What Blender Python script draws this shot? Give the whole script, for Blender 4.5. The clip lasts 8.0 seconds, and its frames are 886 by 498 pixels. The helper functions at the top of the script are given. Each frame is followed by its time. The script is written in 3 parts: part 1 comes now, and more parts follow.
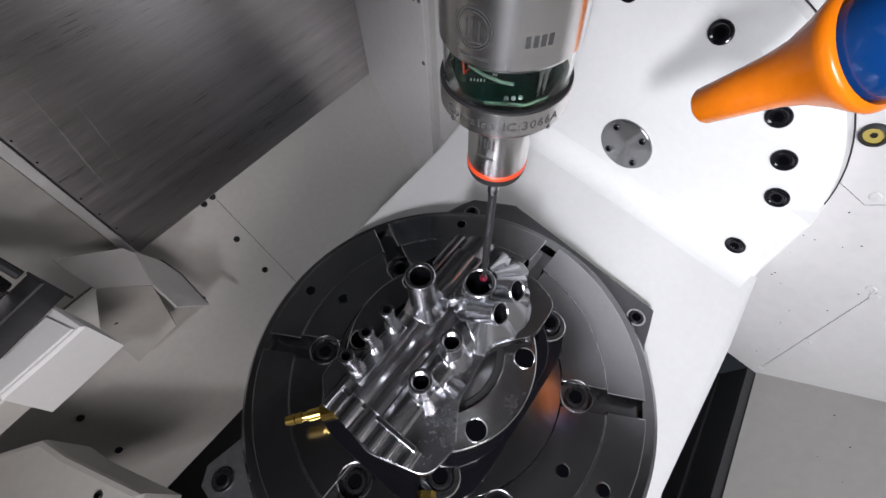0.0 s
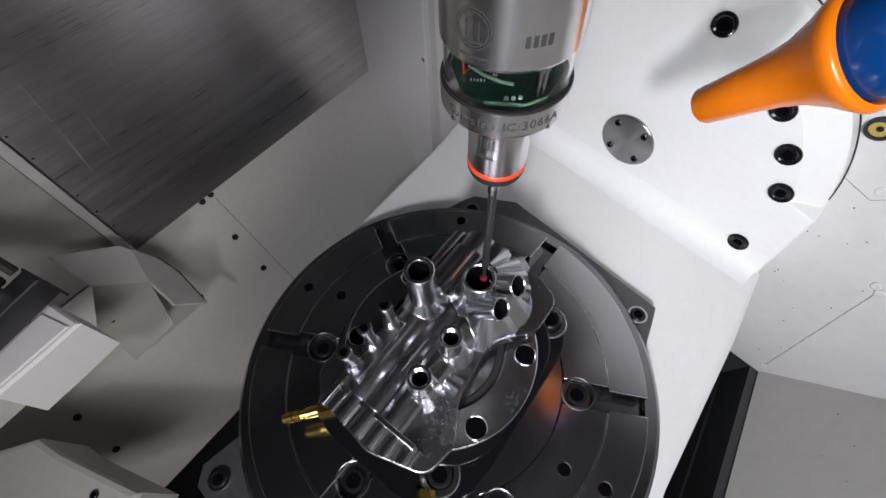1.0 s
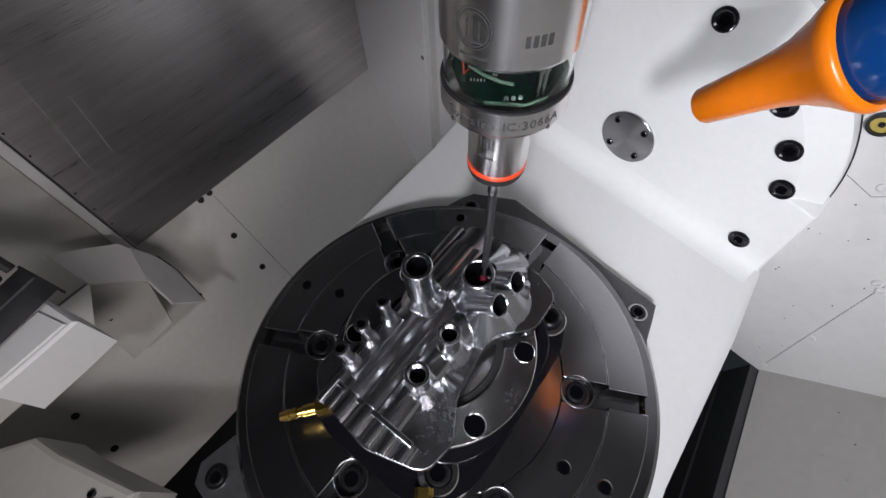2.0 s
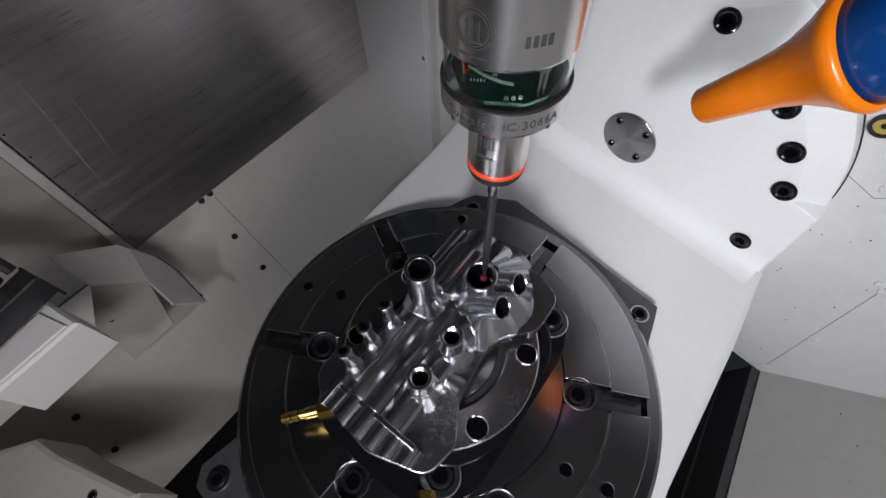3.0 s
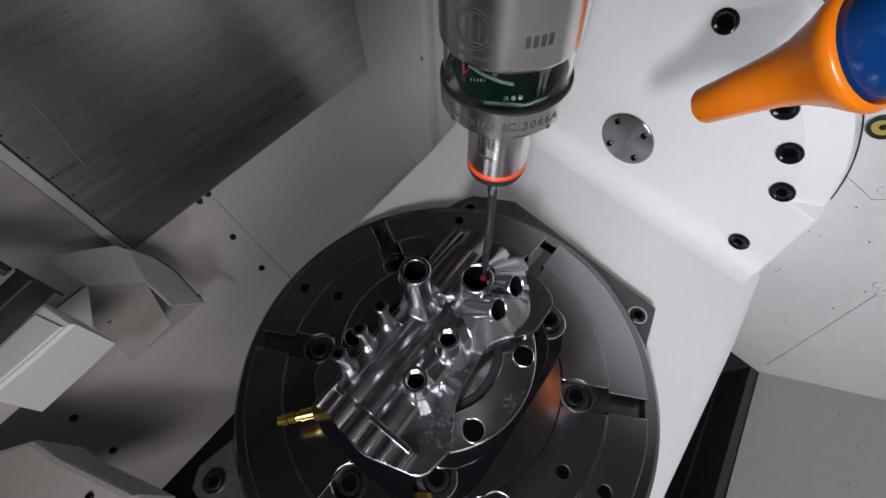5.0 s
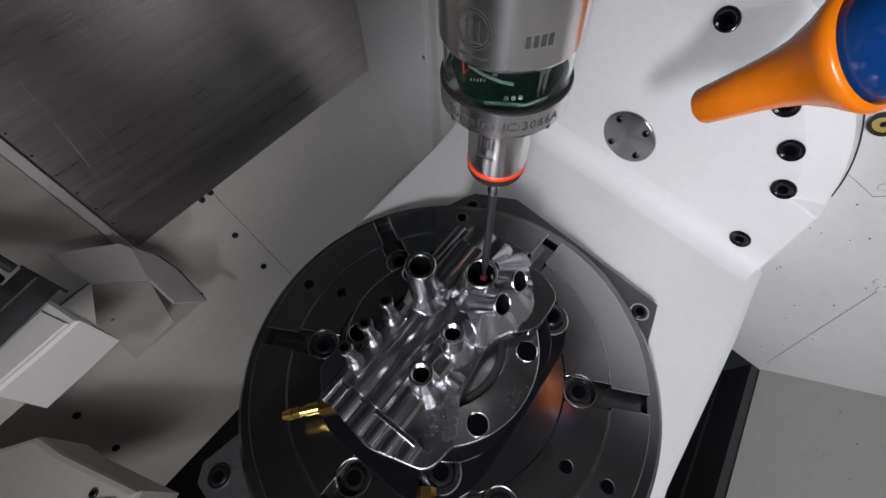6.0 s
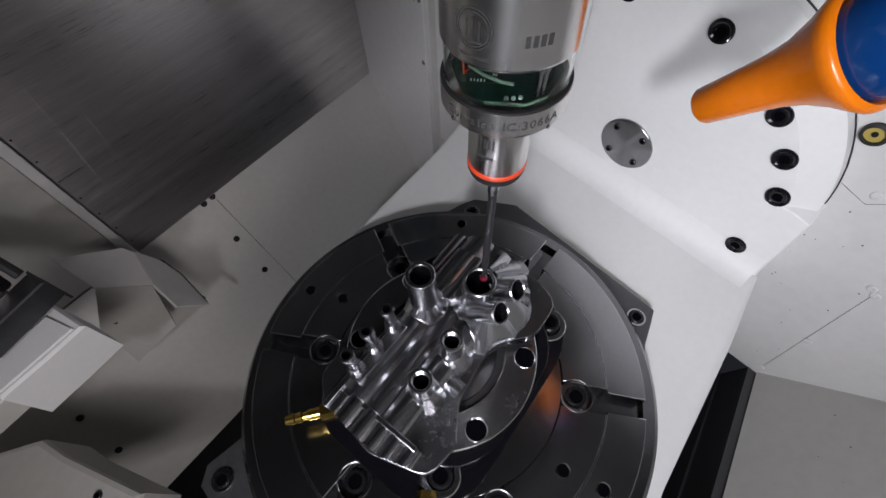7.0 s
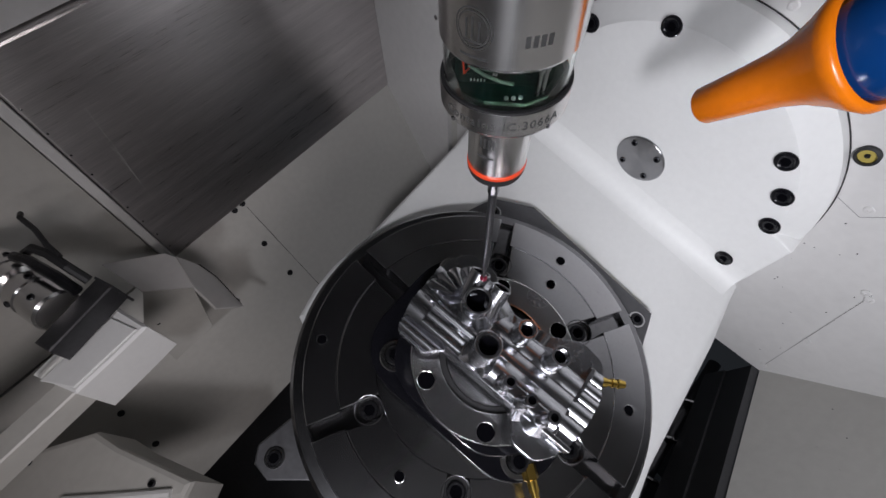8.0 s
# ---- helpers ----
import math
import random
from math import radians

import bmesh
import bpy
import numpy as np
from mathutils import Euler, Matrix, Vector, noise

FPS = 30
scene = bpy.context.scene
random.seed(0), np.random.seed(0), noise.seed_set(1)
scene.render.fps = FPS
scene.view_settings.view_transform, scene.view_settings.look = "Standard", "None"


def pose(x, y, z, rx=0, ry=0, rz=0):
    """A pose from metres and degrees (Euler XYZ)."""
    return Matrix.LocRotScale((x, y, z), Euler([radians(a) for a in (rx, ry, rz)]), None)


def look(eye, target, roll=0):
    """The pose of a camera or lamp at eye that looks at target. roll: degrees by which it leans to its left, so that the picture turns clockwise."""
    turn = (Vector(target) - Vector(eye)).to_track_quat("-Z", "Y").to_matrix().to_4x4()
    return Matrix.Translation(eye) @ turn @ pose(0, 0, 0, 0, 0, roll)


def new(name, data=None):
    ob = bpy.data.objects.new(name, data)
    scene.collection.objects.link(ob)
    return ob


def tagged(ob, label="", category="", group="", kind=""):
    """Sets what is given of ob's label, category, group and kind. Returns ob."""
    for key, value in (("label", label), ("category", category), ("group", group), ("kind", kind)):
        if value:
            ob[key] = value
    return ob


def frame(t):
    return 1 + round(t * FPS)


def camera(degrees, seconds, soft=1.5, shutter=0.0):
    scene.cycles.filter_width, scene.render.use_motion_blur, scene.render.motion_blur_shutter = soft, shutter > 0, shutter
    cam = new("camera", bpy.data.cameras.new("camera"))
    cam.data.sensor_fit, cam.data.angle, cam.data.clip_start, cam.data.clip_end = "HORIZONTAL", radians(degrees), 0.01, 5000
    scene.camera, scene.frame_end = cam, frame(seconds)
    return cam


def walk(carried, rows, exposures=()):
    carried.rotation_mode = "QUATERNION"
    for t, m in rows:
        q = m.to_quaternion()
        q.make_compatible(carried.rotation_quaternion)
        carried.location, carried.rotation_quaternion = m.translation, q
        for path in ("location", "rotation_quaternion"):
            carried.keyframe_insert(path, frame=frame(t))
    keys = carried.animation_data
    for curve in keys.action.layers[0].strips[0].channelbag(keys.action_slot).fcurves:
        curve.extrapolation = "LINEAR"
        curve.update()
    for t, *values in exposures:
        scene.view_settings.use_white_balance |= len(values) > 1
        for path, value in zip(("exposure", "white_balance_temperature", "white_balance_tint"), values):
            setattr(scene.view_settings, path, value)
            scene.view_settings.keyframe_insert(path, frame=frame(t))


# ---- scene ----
# The camera is bolted to the spindle head: it keeps its turn and only slides with the three axes.
cam = camera(91.72, 8.0, soft=1.5)
TURN = Matrix(((0.72887, 0.59614, -0.33670), (-0.68399, 0.61246, -0.39629), (-0.03003, 0.51915, 0.85416)))
HEAD = (  # seconds, head x, y, z, tilt of the cradle, turn of the table
    (0.0, -0.0740, -0.0927, 0.4245, 0, 0), (0.5, -0.0741, -0.0930, 0.4195, 0, 0), (1.0, -0.0742, -0.0932, 0.4176, 0, 0),
    (1.5, -0.0742, -0.0934, 0.4137, 0, 0), (1.8, -0.0742, -0.0934, 0.4137, 0, 0), (2.4, -0.0742, -0.0986, 0.4137, 0, 0),
    (2.8, -0.0742, -0.0960, 0.4137, 0, 0), (2.9, -0.0742, -0.0958, 0.4137, 0, 0), (3.0, -0.0742, -0.0924, 0.4140, 0, 0),
    (3.2, -0.0748, -0.0901, 0.4145, 0, 0), (3.4, -0.0758, -0.0871, 0.4160, 0, 0), (3.5, -0.0760, -0.0860, 0.4164, 0, 0),
    (3.6, -0.0755, -0.0882, 0.4155, 0, 0), (3.7, -0.0745, -0.0915, 0.4142, 0, 0), (4.0, -0.0742, -0.0934, 0.4137, 0, 0),
    (4.2, -0.0726, -0.0932, 0.4136, 0, 0), (4.4, -0.0689, -0.0926, 0.4130, 0, 0), (4.5, -0.0667, -0.0922, 0.4128, 0, 0),
    (4.6, -0.0652, -0.0920, 0.4126, 0, 0), (4.7, -0.0654, -0.0920, 0.4126, 0, 0), (5.1, -0.0735, -0.0934, 0.4137, 0, 0),
    (5.5, -0.0782, -0.0938, 0.4140, 0, 0), (5.8, -0.0775, -0.0938, 0.4140, 0, 0), (6.0, -0.0762, -0.0938, 0.4140, 0, 0),
    (6.1, -0.0743, -0.0934, 0.4138, 0, 0), (6.5, -0.0742, -0.0934, 0.4138, 0, 0), (6.9, -0.0742, -0.0934, 0.4138, 0, 0),
    (7.0, -0.0742, -0.0927, 0.4237, 0.00, 0.0), (7.1, -0.0745, -0.0925, 0.4450, 0.30, 0.0), (7.2, -0.0745, -0.0920, 0.4575, 0.80, 0.4),
    (7.3, -0.0745, -0.0915, 0.4635, 1.20, 2.0), (7.4, -0.0755, -0.0827, 0.4630, 1.60, 17.5), (7.5, -0.0809, -0.0732, 0.4634, 1.85, 36.1),
    (7.6, -0.0894, -0.0662, 0.4678, 2.00, 54.4), (7.7, -0.1037, -0.0624, 0.4701, 2.45, 77.6), (7.8, -0.1108, -0.0637, 0.4708, 3.00, 87.8),
    (7.9, -0.1099, -0.0655, 0.4697, 3.85, 88.1), (8.0, -0.1120, -0.0789, 0.4685, 9.19, 88.0))


def head_pose(x, y, z):
    return Matrix.Translation((x, y, z)) @ TURN.to_4x4()


walk(cam, [(t, head_pose(x, y, z)) for t, x, y, z, a, c in HEAD], exposures=[(0.0, 0.28), (0.5, 0.11), (1.5, 0.05), (2.9, -0.21), (8.0, -0.31)])

# ---- light: unseen lamps, added and aimed to brighten each side ----
world = bpy.data.worlds.new("world")
scene.world = world
world.use_nodes = True
world.node_tree.nodes["Background"].inputs[0].default_value = (0.75, 0.85, 1.0, 1)
world.node_tree.nodes["Background"].inputs[1].default_value = 0.02


def area(name, eye, target, sx, sy, watts, colour, spread=180):
    data = bpy.data.lights.new(name, "AREA")
    data.shape, data.size, data.size_y, data.energy, data.color, data.spread = "RECTANGLE", sx, sy, watts, colour, radians(spread)
    ob = new(name, data)
    ob.matrix_world = look(eye, target)
    return ob


beam = bpy.data.lights.new("added_spot", "SPOT")
beam.energy, beam.spot_size, beam.spot_blend, beam.shadow_soft_size, beam.color = 33.0, radians(44), 0.8, 0.22, (0.91, 0.92, 1.0)
new("added_spot", beam).matrix_world = look((-0.58, -0.60, 0.58), (0.37, -0.05, 0.10))
area("added_lamp", (-0.72, -0.46, 0.86), (0.28, -0.06, -0.05), 0.06, 0.12, 2.4, (0.93, 0.93, 1.0), 80)
area("added_lamp", (-0.38, -0.55, 0.50), (-0.36, 0.45, -0.20), 0.50, 0.20, 0.55, (1.0, 0.93, 0.95), 60)


# ---- materials ----
def material(name, colour, rough=0.5, metal=0.0, spread=0.06, scale=40.0, bump=0.0, bump_scale=300.0, stretch=(1, 1, 1), coat=0.0, spec=0.5):
    m = bpy.data.materials.new(name)
    m.use_nodes = True
    n, l = m.node_tree.nodes, m.node_tree.links
    b = n["Principled BSDF"]
    b.inputs["Metallic"].default_value, b.inputs["Roughness"].default_value = metal, rough
    b.inputs["Coat Weight"].default_value = coat
    b.inputs["Specular IOR Level"].default_value = spec
    co, mp = n.new("ShaderNodeTexCoord"), n.new("ShaderNodeMapping")
    mp.inputs["Scale"].default_value = stretch
    l.new(co.outputs["Object"], mp.inputs["Vector"])
    big, fine = n.new("ShaderNodeTexNoise"), n.new("ShaderNodeTexNoise")
    big.inputs["Scale"].default_value, fine.inputs["Scale"].default_value = scale * 0.2, scale * 3
    big.inputs["Detail"].default_value = 5
    for q in (big, fine):
        l.new(mp.outputs["Vector"], q.inputs["Vector"])
    add = n.new("ShaderNodeMath")
    add.operation = "ADD"
    l.new(big.outputs["Fac"], add.inputs[0]), l.new(fine.outputs["Fac"], add.inputs[1])
    ramp = n.new("ShaderNodeMapRange")
    ramp.inputs["From Min"].default_value, ramp.inputs["From Max"].default_value = 0.6, 1.4
    ramp.inputs["To Min"].default_value, ramp.inputs["To Max"].default_value = 1 - spread, 1 + spread
    l.new(add.outputs[0], ramp.inputs["Value"])
    mul = n.new("ShaderNodeMix")
    mul.data_type, mul.blend_type = "RGBA", "MULTIPLY"
    mul.inputs["Factor"].default_value = 1
    mul.inputs["A"].default_value = (*colour, 1)
    l.new(ramp.outputs["Result"], mul.inputs["B"])
    l.new(mul.outputs["Result"], b.inputs["Base Color"])
    rr = n.new("ShaderNodeMath")
    rr.operation = "MULTIPLY"
    rr.inputs[1].default_value = rough
    l.new(ramp.outputs["Result"], rr.inputs[0]), l.new(rr.outputs[0], b.inputs["Roughness"])
    if bump:
        bn, bp = n.new("ShaderNodeTexNoise"), n.new("ShaderNodeBump")
        bn.inputs["Scale"].default_value = bump_scale
        bp.inputs["Strength"].default_value, bp.inputs["Distance"].default_value = bump, 0.0006
        l.new(mp.outputs["Vector"], bn.inputs["Vector"]), l.new(bn.outputs["Fac"], bp.inputs["Height"])
        l.new(bp.outputs["Normal"], b.inputs["Normal"])
    return m


def glass(name, colour, rough=0.02):
    m = bpy.data.materials.new(name)
    m.use_nodes = True
    b = m.node_tree.nodes["Principled BSDF"]
    b.inputs["Base Color"].default_value = (*colour, 1)
    b.inputs["Roughness"].default_value, b.inputs["Transmission Weight"].default_value, b.inputs["IOR"].default_value = rough, 1.0, 1.12
    return m


WHITE = material("white_enamel", (0.74, 0.74, 0.73), 0.48, spread=0.03, bump=0.06, bump_scale=220, coat=0.03, spec=0.35)
CREAM_DIM = material("cream_enamel_dimmed", (0.50, 0.49, 0.46), 0.38, spread=0.06, scale=25, bump=0.10, bump_scale=180)
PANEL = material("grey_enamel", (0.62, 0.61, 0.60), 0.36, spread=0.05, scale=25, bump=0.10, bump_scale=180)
STAINLESS = material("brushed_stainless", (0.70, 0.67, 0.67), 0.32, 1.0, spread=0.22, scale=75, bump=0.16, bump_scale=240, stretch=(0.10, 3, 4))
grain = STAINLESS.node_tree.nodes.new("ShaderNodeCombineXYZ")
grain.inputs[2].default_value = 1.0
STAINLESS.node_tree.links.new(grain.outputs[0], STAINLESS.node_tree.nodes["Principled BSDF"].inputs["Tangent"])
STAINLESS.node_tree.nodes["Principled BSDF"].inputs["Anisotropic"].default_value = 0.8
TABLE = material("ground_steel", (0.58, 0.58, 0.60), 0.17, 1.0, spread=0.06, scale=90, bump=0.02, bump_scale=500)
TABLE_PAD = material("ground_steel_pad", (0.53, 0.53, 0.545), 0.16, 1.0, spread=0.06, scale=90, bump=0.02, bump_scale=500)
CAST = material("dark_cast_steel", (0.085, 0.085, 0.09), 0.40, 0.8, spread=0.15, scale=60)
CAST_RIM = material("dull_table_steel", (0.24, 0.24, 0.25), 0.24, 1.0, spread=0.10, scale=60)
PLATE = material("blued_plate_steel", (0.13, 0.13, 0.137), 0.40, 0.8, spread=0.14, scale=60)
SLOT = material("dark_slot_steel", (0.26, 0.26, 0.27), 0.16, 1.0, spread=0.2, scale=60)
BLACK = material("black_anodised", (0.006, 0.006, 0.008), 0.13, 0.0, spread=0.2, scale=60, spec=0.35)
HOLE_SHADE = material("black_hole_shade", (0.003, 0.003, 0.004), 1.0, 0.0, spec=0.0)
BOLT = material("black_oxide_steel", (0.045, 0.045, 0.05), 0.30, 0.85, spread=0.2, scale=200)
ALU = material("machined_aluminium", (0.50, 0.505, 0.53), 0.23, 1.0, spread=0.12, scale=60, bump=0.05, bump_scale=250, stretch=(0.6, 5, 1))
ALU_FLAT = material("milled_aluminium", (0.42, 0.425, 0.445), 0.26, 1.0, spread=0.12, scale=90, bump=0.06, bump_scale=300)
CHROME = material("turned_steel", (0.80, 0.79, 0.78), 0.24, 1.0, spread=0.08, scale=30, bump=0.05, bump_scale=90, stretch=(0.3, 0.3, 12))
STEEL = material("bright_steel", (0.52, 0.52, 0.53), 0.18, 1.0, spread=0.1, scale=80)
BRASS = material("brass", (0.62, 0.42, 0.10), 0.25, 1.0, spread=0.1, scale=120)
RED = material("red_seal", (0.80, 0.07, 0.02), 0.35)
POLISHED = material("polished_highlight_steel", (0.72, 0.72, 0.72), 0.16, 1.0, spread=0.06, scale=80)
TURNED = material("lathe_turned_steel", (0.34, 0.34, 0.35), 0.30, 1.0, spread=0.05, scale=60)
spin = TURNED.node_tree.nodes.new("ShaderNodeTangent")
spin.direction_type, spin.axis = "RADIAL", "X"
TURNED.node_tree.links.new(spin.outputs[0], TURNED.node_tree.nodes["Principled BSDF"].inputs["Tangent"])
TURNED.node_tree.nodes["Principled BSDF"].inputs["Anisotropic"].default_value = 0.85
TURNED.node_tree.nodes["Principled BSDF"].inputs["Anisotropic Rotation"].default_value = 0.25
spin = CHROME.node_tree.nodes.new("ShaderNodeTangent")
spin.direction_type, spin.axis = "RADIAL", "Z"
CHROME.node_tree.links.new(spin.outputs[0], CHROME.node_tree.nodes["Principled BSDF"].inputs["Tangent"])
CHROME.node_tree.nodes["Principled BSDF"].inputs["Anisotropic"].default_value = 0.8
CHROME.node_tree.nodes["Principled BSDF"].inputs["Anisotropic Rotation"].default_value = 0.25
RUBY = material("ruby", (0.12, 0.005, 0.018), 0.08, coat=0.5)
CARBON = material("carbon_stylus", (0.018, 0.018, 0.020), 0.42, spread=0.2, scale=200)
ORANGE = material("orange_plastic", (0.80, 0.19, 0.004), 0.26, spread=0.06, scale=60, bump=0.08, bump_scale=200)
BLUE = material("blue_plastic", (0.003, 0.04, 0.17), 0.16, spread=0.05)
RUBBER = material("black_rubber", (0.015, 0.015, 0.016), 0.6)
BOUNCE_LINING = material("grey_bounce_lining", (0.64, 0.64, 0.64), 0.5, spread=0.1, scale=10)
SHADE_BLOCK = material("dark_shade_block", (0.035, 0.035, 0.038), 0.5, spread=0.2, scale=10)
RING = material("fine_ground_steel", (0.46, 0.46, 0.47), 0.24, 1.0, spread=0.08, scale=80)
DARK_FRONT = material("dark_unseen_front", (0.015, 0.015, 0.017), 0.2)
BOARD = material("green_circuit_board", (0.004, 0.017, 0.012), 0.35, spread=0.15, scale=300)
EDGE = material("pale_board_edge", (0.20, 0.30, 0.22), 0.4)
TIN = material("tinned_parts", (0.75, 0.75, 0.72), 0.3, 0.5)
CLEAR = glass("clear_window", (0.93, 0.97, 0.95))
ETCH = material("laser_etching", (0.10, 0.10, 0.10), 0.5, 0.6)
YELLOW = material("yellow_plastic", (0.42, 0.33, 0.08), 0.4)
SEAL = material("yellowed_sealant", (0.55, 0.50, 0.22), 0.5, spread=0.2)


# ---- mesh helpers ----
def part(name, bm, mat, parent=None, label="", smooth=21, m=None):
    me = bpy.data.meshes.new(name)
    bmesh.ops.recalc_face_normals(bm, faces=bm.faces)
    bm.to_mesh(me)
    bm.free()
    me.materials.append(mat)
    if smooth:
        me.shade_smooth()
        me.set_sharp_from_angle(angle=radians(smooth))
    ob = new(name, me)
    if parent:
        ob.parent = parent
    if m:
        ob.matrix_basis = m
    if label:
        ob["label"] = label
    return ob


def thing(name, label, category, group="", kind="", m=None):
    ob = tagged(new(name), label, category, group, kind)
    if m:
        ob.matrix_world = m
    return ob


def bevel(bm, width, segs=2, angle=25):
    if width > 0:
        es = [e for e in bm.edges if len(e.link_faces) == 2 and e.calc_face_angle(0) > radians(angle)]
        bmesh.ops.bevel(bm, geom=es, offset=width, segments=segs, profile=0.5, affect="EDGES", clamp_overlap=True)
    return bm


def box(x0, x1, y0, y1, z0, z1, b=0.0, segs=2):
    bm = bmesh.new()
    bmesh.ops.create_cube(bm, size=1)
    for v in bm.verts:
        v.co = Vector(((x0, x1)[v.co.x > 0], (y0, y1)[v.co.y > 0], (z0, z1)[v.co.z > 0]))
    return bevel(bm, b, segs)


def prism(points, z0, z1, b=0.0, segs=2, m=None):
    """A polygon of (x, y) corners, upright from z0 to z1."""
    bm = bmesh.new()
    f = bm.faces.new([bm.verts.new((x, y, z0)) for x, y in points])
    r = bmesh.ops.extrude_face_region(bm, geom=[f])
    for v in [g for g in r["geom"] if isinstance(g, bmesh.types.BMVert)]:
        v.co.z = z1
    bevel(bm, b, segs)
    if m:
        bmesh.ops.transform(bm, matrix=m, verts=bm.verts)
    return bm


def lathe(profile, n=32, m=None, closed=False):
    """Turn a list of (radius, z) about the z axis."""
    bm = bmesh.new()
    rings = []
    for r, z in profile:
        if r < 1e-6:
            rings.append([bm.verts.new((0, 0, z))])
        else:
            rings.append([bm.verts.new((r * math.cos(k * math.tau / n), r * math.sin(k * math.tau / n), z)) for k in range(n)])
    pairs = list(zip(rings, rings[1:])) + ([(rings[-1], rings[0])] if closed else [])
    for a, b in pairs:
        for k in range(n):
            q = [a[k % len(a)], a[(k + 1) % len(a)], b[(k + 1) % len(b)], b[k % len(b)]]
            q = list(dict.fromkeys(q))
            if len(q) > 2:
                bm.faces.new(q)
    if m:
        bmesh.ops.transform(bm, matrix=m, verts=bm.verts)
    return bm


def along(a, b):
    """The pose at a whose z axis points to b."""
    a, b = Vector(a), Vector(b)
    return Matrix.Translation(a) @ (b - a).to_track_quat("Z", "Y").to_matrix().to_4x4()


def pipe(points, r, n=8):
    bm = bmesh.new()
    rings = []
    for i, p in enumerate(points):
        p = Vector(p)
        d = Vector(points[min(i + 1, len(points) - 1)]) - Vector(points[max(i - 1, 0)])
        q = d.to_track_quat("Z", "Y")
        rings.append([bm.verts.new(p + q @ Vector((r * math.cos(k * math.tau / n), r * math.sin(k * math.tau / n), 0))) for k in range(n)])
    for a, b in zip(rings, rings[1:]):
        for k in range(n):
            bm.faces.new((a[k], a[(k + 1) % n], b[(k + 1) % n], b[k]))
    bm.faces.new(rings[0]), bm.faces.new(rings[-1])
    return bm


def join(*bms):
    out = bms[0]
    for b in bms[1:]:
        me = bpy.data.meshes.new("tmp")
        b.to_mesh(me)
        b.free()
        out.from_mesh(me)
        bpy.data.meshes.remove(me)
    return out


def tube_profile(r, hole, h, depth, c=0.0008):
    """A tube standing on z = 0, open at the top."""
    return [(r, 0), (r, h - c), (r - c, h), (hole + c, h), (hole, h - c), (hole, h - depth), (0, h - depth)]


def socket_bolt(name, r, h, m, parent=None, label="", washer=0.0):
    """A socket head screw: head with a hexagonal recess."""
    bm = lathe([(r, 0), (r, h - 0.15 * r), (r - 0.15 * r, h), (0.66 * r, h), (0.62 * r, h - 0.08 * r), (0.5 * r, h - 0.6 * r), (0, h - 0.65 * r)], 18, None)
    head = part(name, bm, BOLT, parent, label, m=m)
    part("hex_socket", lathe([(0.62 * r, h - 0.14 * r), (0.62 * r, h - 0.10 * r), (0, h - 0.12 * r)], 6), HOLE_SHADE, head, smooth=0)
    if washer:
        part("washer", lathe([(r * 1.02, 0.0002), (washer, 0.0002), (washer, 0.002), (r * 1.02, 0.002)], 24, closed=True), STEEL, head)
    return head


# ---- the setting: walls of the enclosure ----
def structure(name, bm, mat, label, smooth=21, m=None):
    return tagged(part(name, bm, mat, None, "", smooth, m), label, name.split("_")[0], "", "structure")


SLANT = math.degrees(math.atan2(0.162, 0.987))
NORTH = pose(-0.2162, 0.592, 0, 0, 0, SLANT)
wall_north = structure("wall_north", box(0.0, 0.62, 0.0, 0.03, -0.232, 0.19, 0.004), STAINLESS, "brushed stainless steel wall panel with streaks and scratches", m=NORTH)
structure("trim", box(-0.016, -0.001, -0.008, 0.03, -0.235, 0.17, 0.003), PANEL, "painted upright trim beside the stainless panel", m=NORTH)
structure("wall_north_upper", box(-0.5, 0.62, 0.012, 0.05, 0.192, 0.45, 0.0), PANEL, "light painted wall above the stainless panel", m=NORTH)
structure("wall_north_side", box(-0.72, -0.018, 0.012, 0.05, -0.236, 0.19, 0.0), CREAM_DIM, "cream painted wall beside the stainless panel", m=NORTH)
for x0, z0, x1, z1, w in ((0.0614, 0.0847, 0.0458, -0.0587, 0.0003), (0.0939, 0.0431, 0.0835, -0.0682, 0.00025), (0.1040, 0.128, 0.1032, 0.116, 0.0003), (0.0883, 0.1147, 0.0885, 0.1071, 0.0003), (0.052, 0.03, 0.040, -0.12, 0.0002), (0.21, 0.16, 0.20, 0.02, 0.0002)):
    part("scratch", pipe([(x0, 0.0001, z0), ((x0 + x1) / 2 + 0.001, 0.0001, (z0 + z1) / 2), (x1, 0.0001, z1)], w, 5), TIN, wall_north, "thin bright scratch")
for k in range(9):
    part("rivet", lathe([(0.0016, 0), (0.0014, 0.0006), (0, 0.0009)], 8), BOLT if k % 4 else POLISHED, wall_north, m=pose(0.006, 0, -0.20 + 0.04 * k, 90, 0, 0))
chute_north = structure("wall_chute_north", box(-0.75, 0.66, -0.375, 0.0, -0.02, 0.0), CREAM_DIM, "cream painted sloping chute panel below the stainless wall", m=NORTH @ pose(0, 0.004, -0.233, 53.9, 0, 0))
CH = NORTH @ pose(0, 0.004, -0.233, 53.9, 0, 0)


def chute_spot(x, y, z, d=0.0):
    """The place on the north chute in front of (x, y, z)."""
    p = CH.inverted() @ Vector((x, y, z))
    return CH @ Matrix.Translation((p.x, p.y, d))


